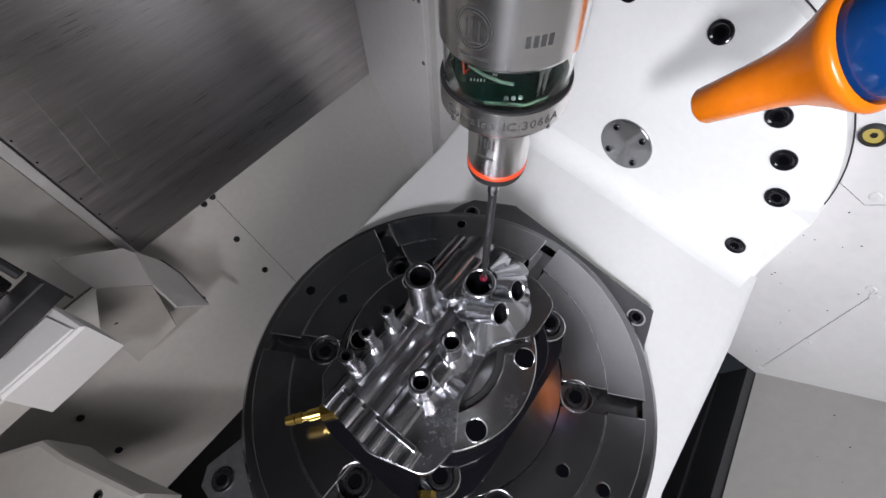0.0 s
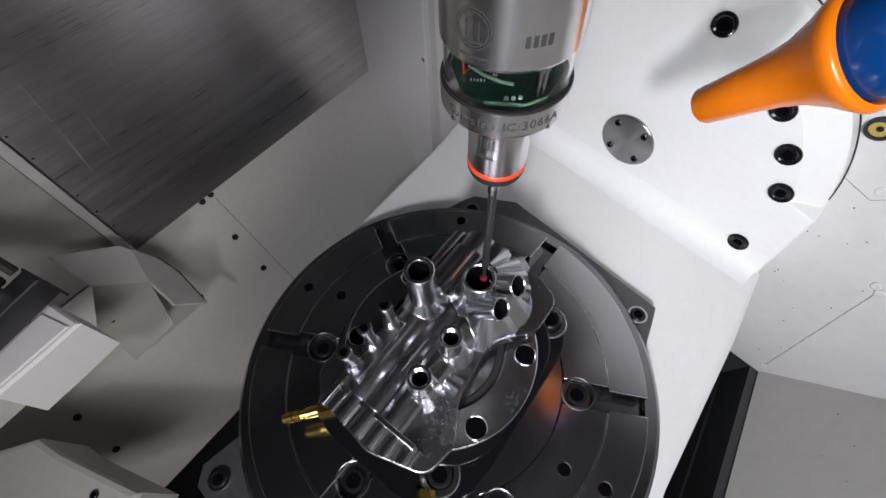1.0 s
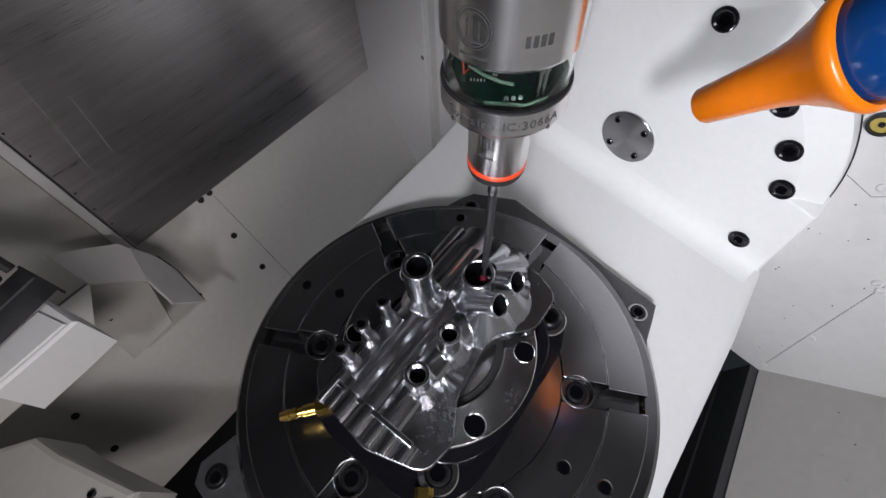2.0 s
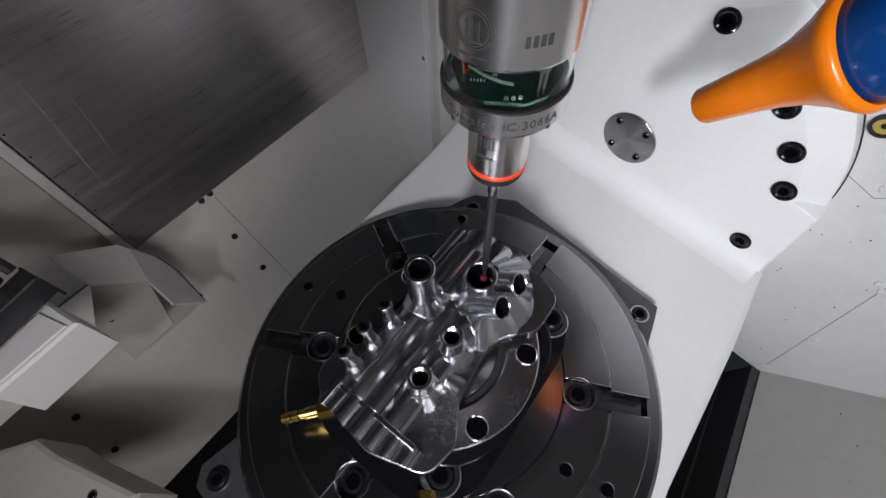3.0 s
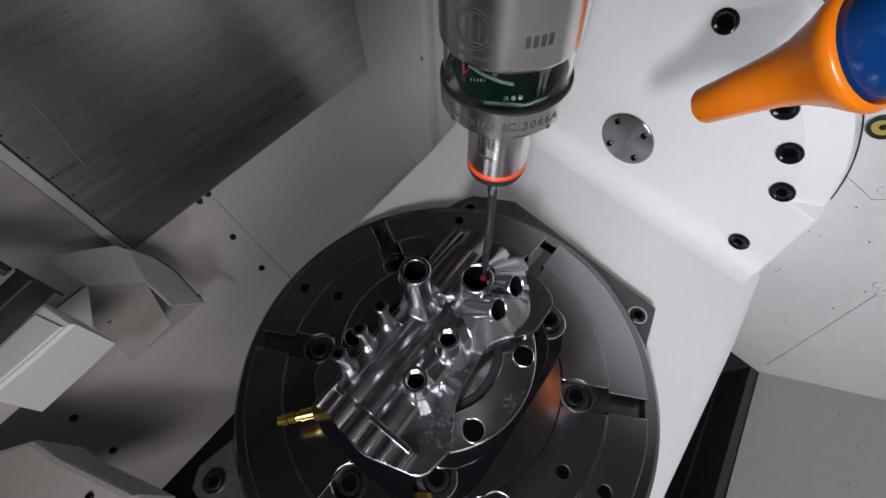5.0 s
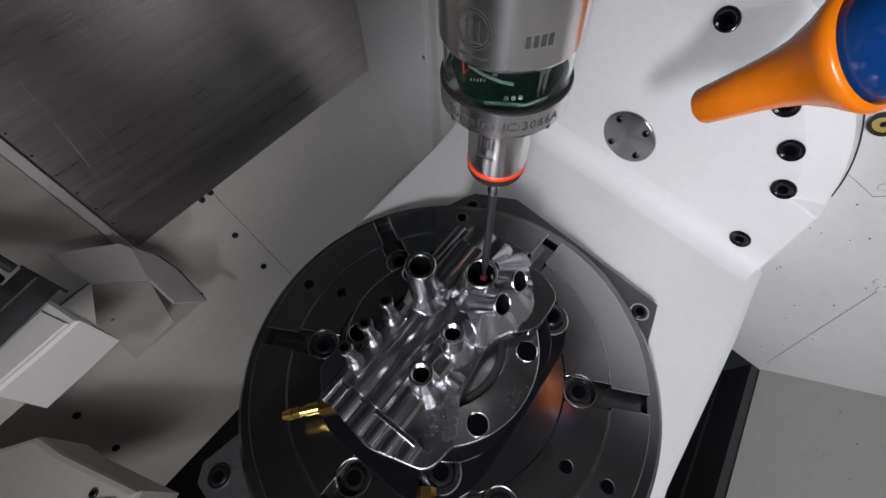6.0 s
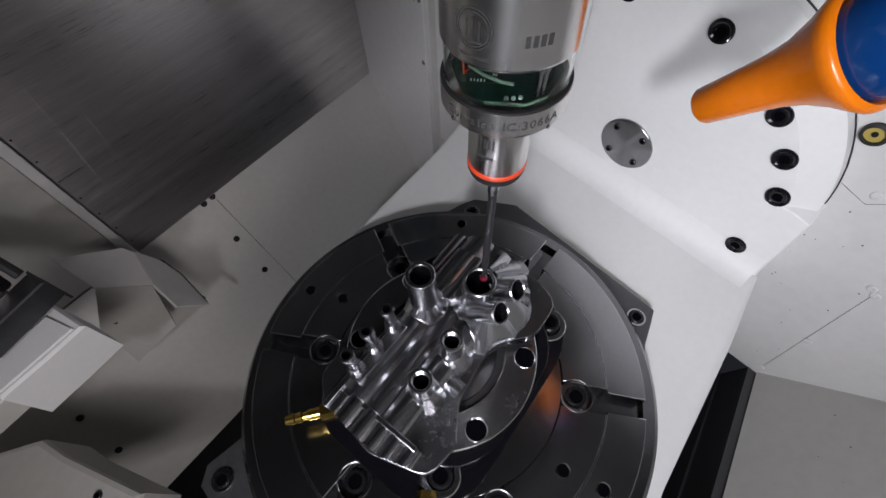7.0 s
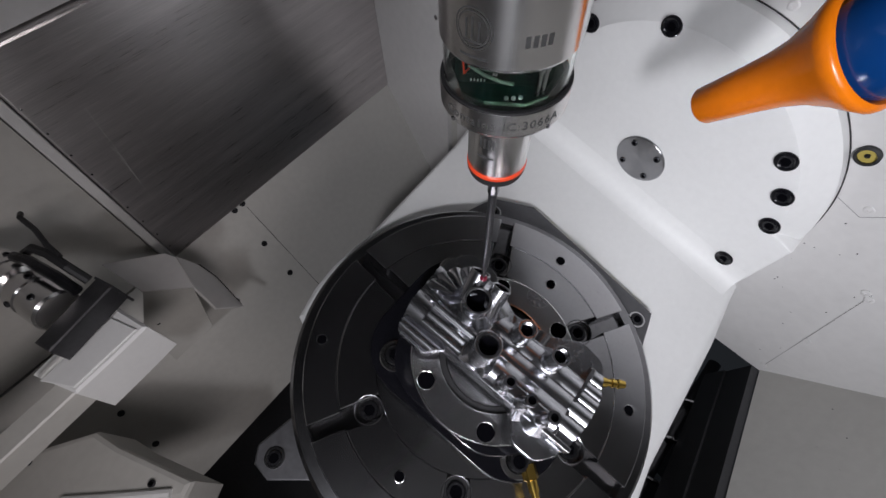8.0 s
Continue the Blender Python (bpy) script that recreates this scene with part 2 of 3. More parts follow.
EASTX = 0.395
structure("wall_east", box(EASTX, EASTX + 0.03, -0.90, 0.445, -0.268, 0.46), PANEL, "light painted side wall of the machining room")
structure("wall_east_upper", box(EASTX, EASTX + 0.03, -0.90, 0.472, 0.462, 1.20), BOUNCE_LINING, "plain unseen upper wall, grey to bounce light")
structure("wall_east_return", box(EASTX, 0.460, 0.476, 0.80, -0.80, 0.46, 0.002), PANEL, "light painted return panel beside the trunnion")
structure("wall_east_gap", box(EASTX + 0.012, 0.44, 0.4455, 0.4755, -0.80, 0.46), CREAM_DIM, "narrow recessed strip between two wall panels")


def slab(corners, thick):
    """A flat plate through the corners, its back thick metres behind."""
    c = [Vector(p) for p in corners]
    n = (c[1] - c[0]).cross(c[2] - c[0]).normalized()
    bm = bmesh.new()
    a = [bm.verts.new(p) for p in c]
    d = [bm.verts.new(p - n * thick) for p in c]
    bm.faces.new(a), bm.faces.new(list(reversed(d)))
    for k in range(len(c)):
        bm.faces.new((a[k], d[k], d[(k + 1) % len(c)], a[(k + 1) % len(c)]))
    return bm


structure("wall_chute_south", slab([(EASTX, -0.2796, -0.2653), (EASTX, -0.70, 0.2483), (-0.50, -0.70, 0.2483), (-0.50, -0.4266, -0.0853)], -0.02), CREAM_DIM, "light painted sloping chute panel on the near side", 0)
structure("wall_pit_lip", slab([(EASTX, -0.2790, -0.2675), (-0.50, -0.4260, -0.0875), (-0.50, -0.4160, -0.1500), (EASTX, -0.2690, -0.3300)], 0.012), CAST, "dark upright lip below the near chute", 0)
structure("wall_pit_side", slab([(EASTX, -0.2660, -0.3310), (-0.50, -0.4130, -0.1510), (-0.50, -0.398, -0.285), (EASTX, -0.256, -0.385)], 0.012), CAST, "dark side of the chip pit", 0)
structure("wall_south", box(-0.95, 0.47, -0.95, -0.90, -0.8, 1.2), DARK_FRONT, "plain unseen front wall, kept dark for the table's reflections")
structure("wall_west", box(-0.98, -0.95, -0.95, 0.85, -0.8, 1.2), BOUNCE_LINING, "plain unseen side wall, grey to bounce light")
structure("wall_north_far", box(-0.95, 0.47, 0.80, 0.83, -0.8, 1.2), BOUNCE_LINING, "plain unseen back wall, grey to bounce light")
structure("ceiling", box(-0.98, 0.47, -0.95, 0.83, 1.20, 1.23), BOUNCE_LINING, "unseen roof of the machining room, grey to bounce light")
structure("floor", box(-0.98, 0.47, -0.95, 0.83, -0.83, -0.80), CAST, "dark bottom of the chip pit")


def panel_screw(m, r=0.006, parent=None):
    o = part("panel_screw", lathe([(r, 0), (r, 0.0012), (r * 0.8, 0.002), (0.45 * r, 0.002), (0.4 * r, 0.0008), (0, 0.0008)], 14), BOLT, parent, m=m)
    return o


for x, y, z in ((-0.074, 0.584, -0.212), (-0.053, 0.584, -0.208), (-0.068, 0.529, -0.285), (-0.063, 0.477, -0.355), (0.124, 0.582, -0.171), (0.291, 0.575, -0.143), (-0.475, 0.458, -0.471), (-0.471, 0.513, -0.396), (-0.326, 0.556, -0.306), (-0.299, 0.542, -0.319)):
    m = chute_spot(x, y, z, 0.0)
    o = panel_screw(m, 0.0062)
    tagged(o, "dark round panel screw in the chute plate", "screw", "chute screws")
seam = part("seam", box(-0.0004, 0.0004, -0.37, -0.012, 0, 0.0006), RUBBER, chute_north, m=Matrix.Translation(Vector(((CH.inverted() @ Vector((-0.050, 0.58, -0.21))).x, 0, 0))))

# ---- trunnion cradle: turns about the axis through AXIS along x ----
AXIS = Vector((0, 0.0450, 0.0240))
FACE = 0.355
cradle = thing("trunnion_cradle", "white enamelled trunnion cradle that carries the rotary table", "machine part")


def wheel_profile():
    return [(0, 0), (0.172, 0), (0.178, 0.0015), (0.182, 0.006), (0.201, 0.020), (0.205, 0.024), (0.205, 0.07), (0, 0.07)]


WHEEL = Matrix.Translation((FACE, AXIS.y, AXIS.z)) @ pose(0, 0, 0, 0, 90, 0)
part("trunnion_wheel", lathe(wheel_profile(), 96, WHEEL), WHITE, cradle, "white enamelled round trunnion face")
floor_pts = [(0.362, -0.170), (0.255, -0.187)] + [(0.231 * math.cos(radians(a)), 0.231 * math.sin(radians(a))) for a in (-70, -80, -90, -100)] + [(0.196 * math.cos(radians(a)), 0.196 * math.sin(radians(a))) for a in range(-112, -236, -6)] + [(0.226 * math.cos(radians(a)), 0.226 * math.sin(radians(a))) for a in (-240, -250, -260, -270)] + [(0.02, 0.2262), (0.22, 0.262), (0.362, 0.30)]
part("cradle_floor", prism(floor_pts, -0.26, -0.047, 0.012, 3), WHITE, cradle)
web = [(-0.168, -0.06), (-0.164, -0.0435), (-0.1603, 0.0537), (-0.1422, 0.0577), (0.20, 0.0577), (0.254, 0.03), (0.254, -0.06)]
part("cradle_web", prism([(y, z) for y, z in web], 0.0, 0.05, 0.003, 3, Matrix.Translation((FACE + 0.0004, 0, 0)) @ Matrix(((0, 0, 1, 0), (1, 0, 0, 0), (0, 1, 0, 0), (0, 0, 0, 1)))), WHITE, cradle)
fillet = [(0.0, 0.0)] + [(0.03 - 0.03 * math.cos(k * math.pi / 16), 0.03 - 0.03 * math.sin(k * math.pi / 16)) for k in range(9)]
part("floor_fillet", prism([(-x, z) for x, z in fillet], -0.254, 0.160, 0, 1, Matrix.Translation((FACE + 0.0002, 0, -0.0472)) @ pose(0, 0, 0, 90, 0, 0)), WHITE, cradle)
disc = part("cover_disc", lathe([(0, 0.0), (0.0345, 0.0), (0.0345, 0.002), (0.0335, 0.003), (0, 0.003)], 48, Matrix.Translation((FACE - 0.0002, AXIS.y, AXIS.z)) @ pose(0, 0, 0, 0, -90, 0)), TURNED, cradle, "turned steel cover disc")
for k in range(4):
    a = radians(44 + 90 * k)
    socket_bolt("disc_screw", 0.0042, 0.002, Matrix.Translation((FACE - 0.003, AXIS.y + 0.0255 * math.cos(a), AXIS.z + 0.0255 * math.sin(a))) @ pose(0, 0, 0, 0, -90, 0), cradle)
FACE_BOLTS = ((0.0088, 0.1881), (-0.0728, 0.1425), (-0.1008, 0.1066), (-0.1198, 0.0662), (0.1060, 0.1895), (0.1914, 0.1404), (-0.1250, -0.0205))
for y, z in FACE_BOLTS:
    m = Matrix.Translation((FACE - 0.0002, y, z)) @ pose(0, 0, 0, 0, -90, 0)
    cap = part("face_bolt", lathe([(0.0114, 0), (0.0114, 0.0014), (0.0106, 0.0028), (0.0094, 0.0032), (0.0082, 0.0026), (0.0070, 0.0018), (0.0052, 0.0018), (0.0050, 0.0008), (0, 0.0008)], 32), BLACK, cradle, "glossy black domed bolt", m=m)
    part("hex_socket", lathe([(0.0050, 0.0010), (0.0050, 0.0011), (0, 0.0011)], 6), HOLE_SHADE, cap, smooth=0)
plate_pts = [(0.2225, -0.106), (0.2225, 0.102), (0.1905, 0.1475), (0.172, 0.154), (0.110, 0.166), (0.0, 0.190), (-0.110, 0.165), (-0.182, 0.100), (-0.226, 0.101), (-0.239, 0.088), (-0.238, 0.066), (-0.200, 0.030), (-0.19, -0.07), (-0.12, -0.155), (0.0, -0.190), (0.110, -0.168), (0.180, -0.122), (0.205, -0.113)]
base = part("base_plate", prism(plate_pts, -0.046, -0.034, 0.002, 2), PLATE, cradle, "dark steel base plate with cornered lugs")
part("sealant", prism([(0.2225, -0.098), (0.2262, -0.098), (0.2262, 0.104), (0.2225, 0.100)], -0.0465, -0.042, 0.001, 1), SEAL, cradle, "yellowed bead of sealant along the plate")
for x, y in ((0.1995, -0.0966), (0.1715, 0.1335), (-0.2200, 0.0785)):
    m = Matrix.Translation((x, y, -0.0338))
    part("lug_seat", lathe([(0.0105, 0.0), (0.0105, 0.0015), (0.0085, 0.0015), (0.0085, 0.0)], 24, closed=True), STEEL, cradle, m=m)
    socket_bolt("lug_bolt", 0.008, 0.003, m, cradle)

# ---- rotary table ----
table = thing("rotary_table", "dark ground steel rotary table with radial slots", "machine table")
SLOTS = [-55, 6, 71, 127, 187, 247]
part("table_body", lathe([(0, -0.0335), (0.2020, -0.0335), (0.2062, -0.0310), (0.2062, -0.0180), (0.2015, -0.0120), (0.1905, -0.0110), (0.1903, -0.020), (0, -0.020)], 144), CAST_RIM, table)


def sector(r0, r1, a0, a1, w, z0, z1, b=0.0007):
    pts = []
    for r, back in ((r1, False), (r0, True)):
        s, e = a0 + math.asin(w / r), a1 - math.asin(w / r)
        arc = [s + (e - s) * k / 14 for k in range(15)]
        pts += [(r * math.cos(a), r * math.sin(a)) for a in (reversed(arc) if back else arc)]
    return prism(pts, z0, z1, b, 1)


for k, a in enumerate(SLOTS):
    nxt = SLOTS[(k + 1) % 6] + (360 if k == 5 else 0)
    part("rim_segment", sector(0.1545, 0.1895, radians(a), radians(nxt), 0.0085, -0.0202, 0.0), TABLE, table)
    part("pad_segment", sector(0.112, 0.1535, radians(a), radians(nxt), 0.0115, -0.0202, 0.0012), TABLE_PAD, table)
part("centre_plate", lathe([(0, -0.0202), (0.1115, -0.0202), (0.1115, 0.0005), (0.1110, 0.0010), (0, 0.0010)], 96), TABLE_PAD, table)
for a in (-55, 71, 127, 187, 247):
    x, y = 0.1255 * math.cos(radians(a)), 0.1255 * math.sin(radians(a))
    m = Matrix.Translation((x, y, 0.0012))
    seat = part("bolt_seat", lathe([(0.0160, -0.021), (0.0160, -0.0005), (0.0150, 0.0004), (0.0142, 0.0), (0.0138, -0.006), (0, -0.006)], 30), CAST_RIM, table, m=m)
    socket_bolt("clamp_bolt", 0.0098, 0.004, Matrix.Translation((x, y, -0.0048)), table)
for x, y, r in ((-0.0480, 0.1670, 0.0052), (-0.0282, 0.1335, 0.0052), (0.0128, -0.1340, 0.0056), (0.0262, -0.1670, 0.0056), (0.1330, 0.1140, 0.0052), (-0.1425, -0.0940, 0.0052)):
    z = 0.0002 if math.hypot(x, y) > 0.154 else 0.0014
    h = part("threaded_hole", lathe([(r * 1.16, -0.004), (r * 1.16, 0.0), (r, 0.0002), (r * 0.85, -0.003), (0, -0.003)], 20), STEEL, table, m=Matrix.Translation((x, y, z)))
    part("bore", lathe([(r * 0.95, 0.0002), (0, 0.0002)], 20), HOLE_SHADE, h)

part("slot_floor", lathe([(0.10, -0.0196), (0.1900, -0.0196), (0.1900, -0.0192), (0.10, -0.0192)], 72, closed=True), SLOT, table, "dark steel slot bottom")

# ---- fixture on the table: black riser, ring plate ----
PART = pose(0, 0, 0, 0, 0, 9.5)


def rounded(w, h, r, n=6):
    pts = []
    for cx, cy, a in ((w - r, h - r, 0), (-w + r, h - r, 90), (-w + r, -h + r, 180), (w - r, -h + r, 270)):
        pts += [(cx + r * math.cos(radians(a + 90 * k / n)), cy + r * math.sin(radians(a + 90 * k / n))) for k in range(n + 1)]
    return pts


riser = thing("fixture_riser", "glossy black fixture block bolted on the rotary table", "fixture")
part("riser_base", prism(rounded(0.111, 0.083, 0.052), 0.0014, 0.030, 0.001, 2, PART), BLACK, riser)
part("riser_block", prism(rounded(0.080, 0.078, 0.050), 0.0302, 0.0605, 0.001, 2, PART), BLACK, riser)
for u, v in ((-0.078, -0.054), (0.086, -0.058), (0.072, 0.055), (-0.083, 0.054)):
    m = PART @ Matrix.Translation((u, v, 0.0302))
    part("washer", lathe([(0.0165, 0.0), (0.0165, 0.0020), (0.0155, 0.0032), (0.0115, 0.0032), (0.0105, 0.0022), (0.0105, 0.0)], 36, closed=True), POLISHED, riser, "bright bevelled washer", m=m)
    socket_bolt("riser_bolt", 0.0098, 0.011, m, riser)

ring = thing("ring_plate", "polished steel ring plate with dark bolt holes on the fixture block", "fixture plate")
RP = PART @ Matrix.Translation((-0.0045, 0.0, 0.002))
part("ring_body", lathe([(0.0, 0.0608), (0.0785, 0.0608), (0.0785, 0.0735), (0.0775, 0.075), (0.053, 0.075), (0.0522, 0.0742), (0.0522, 0.071), (0.046, 0.071), (0.0455, 0.0732), (0.0, 0.0732)], 96, RP), RING, ring)
part("rim_highlight", lathe([(0.0778, 0.0749), (0.0786, 0.0742), (0.0788, 0.0736), (0.0787, 0.0749), (0.0780, 0.0753)], 96, RP, closed=True), POLISHED, ring, smooth=60)
part("groove", lathe([(0.0462, 0.0711), (0.0520, 0.0711), (0.0520, 0.0722), (0.0462, 0.0722)], 72, RP, closed=True), RUBBER, ring, "black strip in the groove")
part("inner_highlight", lathe([(0.0524, 0.0746), (0.0524, 0.0752), (0.0534, 0.0753), (0.0536, 0.0749)], 96, RP, closed=True), POLISHED, ring, smooth=60)
for k in range(6):
    a = radians(60 * k)
    m = RP @ Matrix.Translation((0.0685 * math.cos(a), 0.0685 * math.sin(a), 0.075))
    part("hole_shade_disc", lathe([(0.0080, 0.0), (0.0080, 0.0004), (0.0072, 0.0004), (0.0070, 0.0003), (0, 0.0003)], 24), HOLE_SHADE, ring, m=m)
    part("hole_highlight", lathe([(0.0088, 0.0), (0.0088, 0.0003), (0.0084, 0.0006), (0.0080, 0.0004), (0.0080, 0.0)], 28, closed=True), POLISHED, ring, m=m)
part("half_notch", prism([(0.0117 * math.cos(radians(180 * k / 14)), 0.0117 * math.sin(radians(180 * k / 14))) for k in range(15)], 0.0751, 0.0754, 0, 1, RP @ Matrix.Translation((0, -0.0755, 0))), ALU_FLAT, ring)

arc = [math.pi * k / 20 for k in range(21)]
part("notch_highlight", prism([(0.0120 * math.cos(a), 0.0120 * math.sin(a)) for a in arc] + [(0.0113 * math.cos(a), 0.0113 * math.sin(a)) for a in reversed(arc)], 0.0749, 0.0756, 0, 1, RP @ Matrix.Translation((0, -0.0755, 0))), POLISHED, ring)

# ---- the machined manifold ----
work = thing("manifold", "freshly machined aluminium manifold with tubes and ports on the fixture", "workpiece")


def wp(name, bm, mat=ALU, label="", smooth=21, parent=None):
    bmesh.ops.transform(bm, matrix=PART, verts=bm.verts)
    return part(name, bm, mat, parent or work, label, smooth)


def outline(segs):
    """A smooth closed outline through rounded corners: (x, y, r)."""
    pts, n = [], len(segs)
    for i, (x, y, r) in enumerate(segs):
        p, a, b = Vector((x, y)), Vector(segs[i - 1][:2]), Vector(segs[(i + 1) % n][:2])
        d0, d1 = (a - p).normalized(), (b - p).normalized()
        half = d0.angle(d1) / 2
        t = min(r / max(math.tan(half), 1e-3), 0.49 * (a - p).length, 0.49 * (b - p).length)
        s, e = p + d0 * t, p + d1 * t
        for k in range(7):
            f = k / 6
            q = s.lerp(p, f).lerp(p.lerp(e, f), f)
            pts.append((q.x, q.y))
    return pts


flange = outline([(-0.092, 0.040, 0.008), (-0.080, 0.055, 0.012), (-0.058, 0.055, 0.010), (-0.040, 0.0335, 0.005), (0.032, 0.0335, 0.005), (0.045, 0.047, 0.008), (0.077, 0.046, 0.006), (0.082, 0.020, 0.01), (0.085, -0.033, 0.02), (0.076, -0.058, 0.015), (0.042, -0.058, 0.02), (0.014, -0.034, 0.035), (-0.034, -0.040, 0.035), (-0.060, -0.056, 0.014), (-0.086, -0.052, 0.015), (-0.099, -0.010, 0.02)])
wp("base_flange", prism(flange, 0.0890, 0.101, 0.0006, 2), ALU_FLAT, "flat milled flange with two rounded ends")
wp("black_filler", prism(outline([(-0.088, 0.05, 0.02), (-0.050, 0.034, 0.02), (0.030, 0.026, 0.02), (0.070, 0.038, 0.02), (0.072, -0.040, 0.02), (0.030, -0.026, 0.02), (-0.050, -0.030, 0.02), (-0.086, -0.05, 0.02)]), 0.0773, 0.0878, 0.001, 1), BLACK)


def rod(u0, u1, v, z, r, n=24, taper=0.0):
    return lathe([(0, 0), (r - 0.001, 0), (r, 0.001), (r - taper, u1 - u0 - 0.001), (r - taper - 0.001, u1 - u0), (0, u1 - u0)], n, along((u0, v, z), (u1, v, z)))


def blend(vals, k):
    m = max(vals)
    return m + k * math.log(sum(math.exp((v - m) / k) for v in vals))


def hump(d, r, z, low=0.09):
    """Height of a round ridge of radius r whose axis lies at height z, at the distance d from it."""
    return z + math.sqrt(r * r - d * d) if abs(d) < r else low


def cone(u, v, cu, cv, r, top, slope):
    return top - max(0.0, math.hypot(u - cu, v - cv) - r) * slope


def height(u, v):
    g = [0.101]
    if u > -0.0765:
        g += [hump(v - 0.0190, 0.0150, 0.1055), hump(v + 0.0125, 0.0140, 0.1020), hump(v - 0.004, 0.016, 0.1005)]
        g += [cone(u, v, x, y, r, t, sl) for x, y, r, t, sl in (
            (0.0062, 0.0216, 0.0095, 0.130, 1.9), (0.0346, -0.0085, 0.0125, 0.131, 1.9), (-0.0108, -0.0172, 0.0078, 0.1185, 2.2),
            (-0.0447, -0.0170, 0.0078, 0.1185, 2.2), (0.046, -0.022, 0.008, 0.128, 1.5), (0.026, -0.022, 0.008, 0.127, 1.5),
            (-0.0232, 0.0290, 0.0045, 0.1225, 2.6), (-0.0433, 0.0294, 0.0045, 0.1225, 2.6), (-0.0632, 0.0288, 0.0045, 0.1225, 2.6))]
        g.append(hump(u + 0.0280, 0.007, 0.1015) if -0.038 < v < 0 else 0.09)
        if 0.018 < u < 0.063:
            g += [hump(v - c, 0.0050, z) for c, z in ((0.0270, 0.1150), (0.0185, 0.1165), (0.0100, 0.1175))]
        elif u > 0.063:
            g += [hump(v - 0.0240, 0.0065, 0.1050), hump(v - 0.0110, 0.0065, 0.1060)]
        if u > 0.030:
            g.append(hump(v - 0.0390, 0.0055, 0.1060))
        a = math.atan2(v + 0.004, u - 0.040)
        r = math.hypot(v + 0.004, u - 0.040)
        if 0.016 < r < 0.041 and -1.15 < a < 0.15:
            g.append(0.131 - (r - 0.016) * 0.50 + 0.0055 * abs(math.cos(a * 9.5)) - 0.0055)
    else:
        g += [hump(v - c, r, z) for c, r, z in ((0.0275, 0.0085, 0.1040), (0.0165, 0.0105, 0.1045), (0.0020, 0.0095, 0.1050), (-0.0105, 0.0070, 0.1060), (-0.0215, 0.0065, 0.1035), (-0.0335, 0.0085, 0.0985))]
    return blend(g, 0.0006)


def inside(u, v, poly):
    c = False
    for (x0, y0), (x1, y1) in zip(poly, poly[1:] + poly[:1]):
        if (y0 > v) != (y1 > v) and u < (x1 - x0) * (v - y0) / (y1 - y0) + x0:
            c = not c
    return c


def relief():
    bm, step, nu, nv = bmesh.new(), 0.0008, 242, 166
    verts = {}
    for i in range(nu):
        for j in range(nv):
            u, v = -0.096 + i * step, -0.066 + j * step
            if inside(u, v, flange):
                h = height(u, v)
                if h > 0.1013:
                    verts[i, j] = bm.verts.new((u, v, h))
    for i, j in list(verts):
        q = [verts.get(k) for k in ((i, j), (i + 1, j), (i + 1, j + 1), (i, j + 1))]
        if None not in q:
            bm.faces.new(q)
    edge = [e for e in bm.edges if len(e.link_faces) == 1]
    r = bmesh.ops.extrude_edge_only(bm, edges=edge)
    for v in [g for g in r["geom"] if isinstance(g, bmesh.types.BMVert)]:
        v.co.z = 0.0995
    return bm


wp("machined_body", relief(), ALU, "machined body with blended ridges and fillets", 34)
wp("side_rail", box(-0.0950, 0.0330, 0.0300, 0.0342, 0.1005, 0.1150, 0.0007), ALU, "straight milled rail along the body")
wp("end_step", box(-0.0800, -0.0760, -0.0370, 0.0298, 0.1005, 0.1135, 0.0008), ALU)


def stub(name, foot, top, r, hole, depth, collar=0.0):
    a, b = Vector(foot), Vector(top)
    h = (b - a).length
    prof = [(r * 1.04, 0), (r * 1.0, 0.22 * h), (r * 0.98, 0.5 * h)]
    if collar:
        prof += [(r * 0.98, h - collar - 0.002), (r * 1.22, h - collar)]
        prof += [(r * 1.22, h - 0.0008), (r * 1.16, h)]
    else:
        prof += [(r, h - 0.0008), (r * 0.94, h)]
    prof += [(hole * 1.08, h), (hole, h - 0.0008), (hole, h - depth)]
    o = wp(name, lathe(prof, 28, along(a, b)))
    k = wp("bore", lathe([(hole * 1.0, h - depth * 0.65), (0, h - depth * 0.65)], 24, along(a, b)), HOLE_SHADE, parent=o)
    return o


for u, v in ((-0.0236, 0.0292), (-0.0437, 0.0296), (-0.0634, 0.0288)):
    o = stub("hose_nozzle", (u + 0.001, v - 0.0004, 0.118), (u, v, 0.154), 0.0041, 0.0029, 0.008, collar=0.0045)
    wp("shoulder", lathe([(0.0066, 0.0), (0.0064, 0.004), (0.0044, 0.009), (0.0038, 0.009)], 24, along((u + 0.0006, v - 0.0003, 0.121), (u, v, 0.154))), parent=o)
wp("nozzle_pad", box(-0.0700, -0.0170, 0.0190, 0.0300, 0.105, 0.1215, 0.0015))
stub("tall_tube", (0.0058, 0.0220, 0.110), (0.0056, 0.0217, 0.167), 0.0106, 0.0074, 0.016)
stub("gauged_bore", (0.0350, -0.0090, 0.100), (0.0345, -0.0080, 0.146), 0.0122, 0.0096, 0.0208)
for u in (-0.0114, -0.0451):
    port = stub("threaded_port", (u + 0.0006, -0.0160, 0.108), (u, -0.0171, 0.142), 0.0084, 0.0062, 0.012)
    for k in range(4):
        wp("thread", lathe([(0.0063, 0), (0.0056, 0.0005), (0.0063, 0.0010)], 24, along((u, -0.0171, 0.1395 - 0.0017 * k), (u, -0.01713, 0.150))), parent=port)
stub("angled_port", (0.045, -0.012, 0.122), (0.0485, -0.0330, 0.139), 0.0090, 0.0072, 0.010)
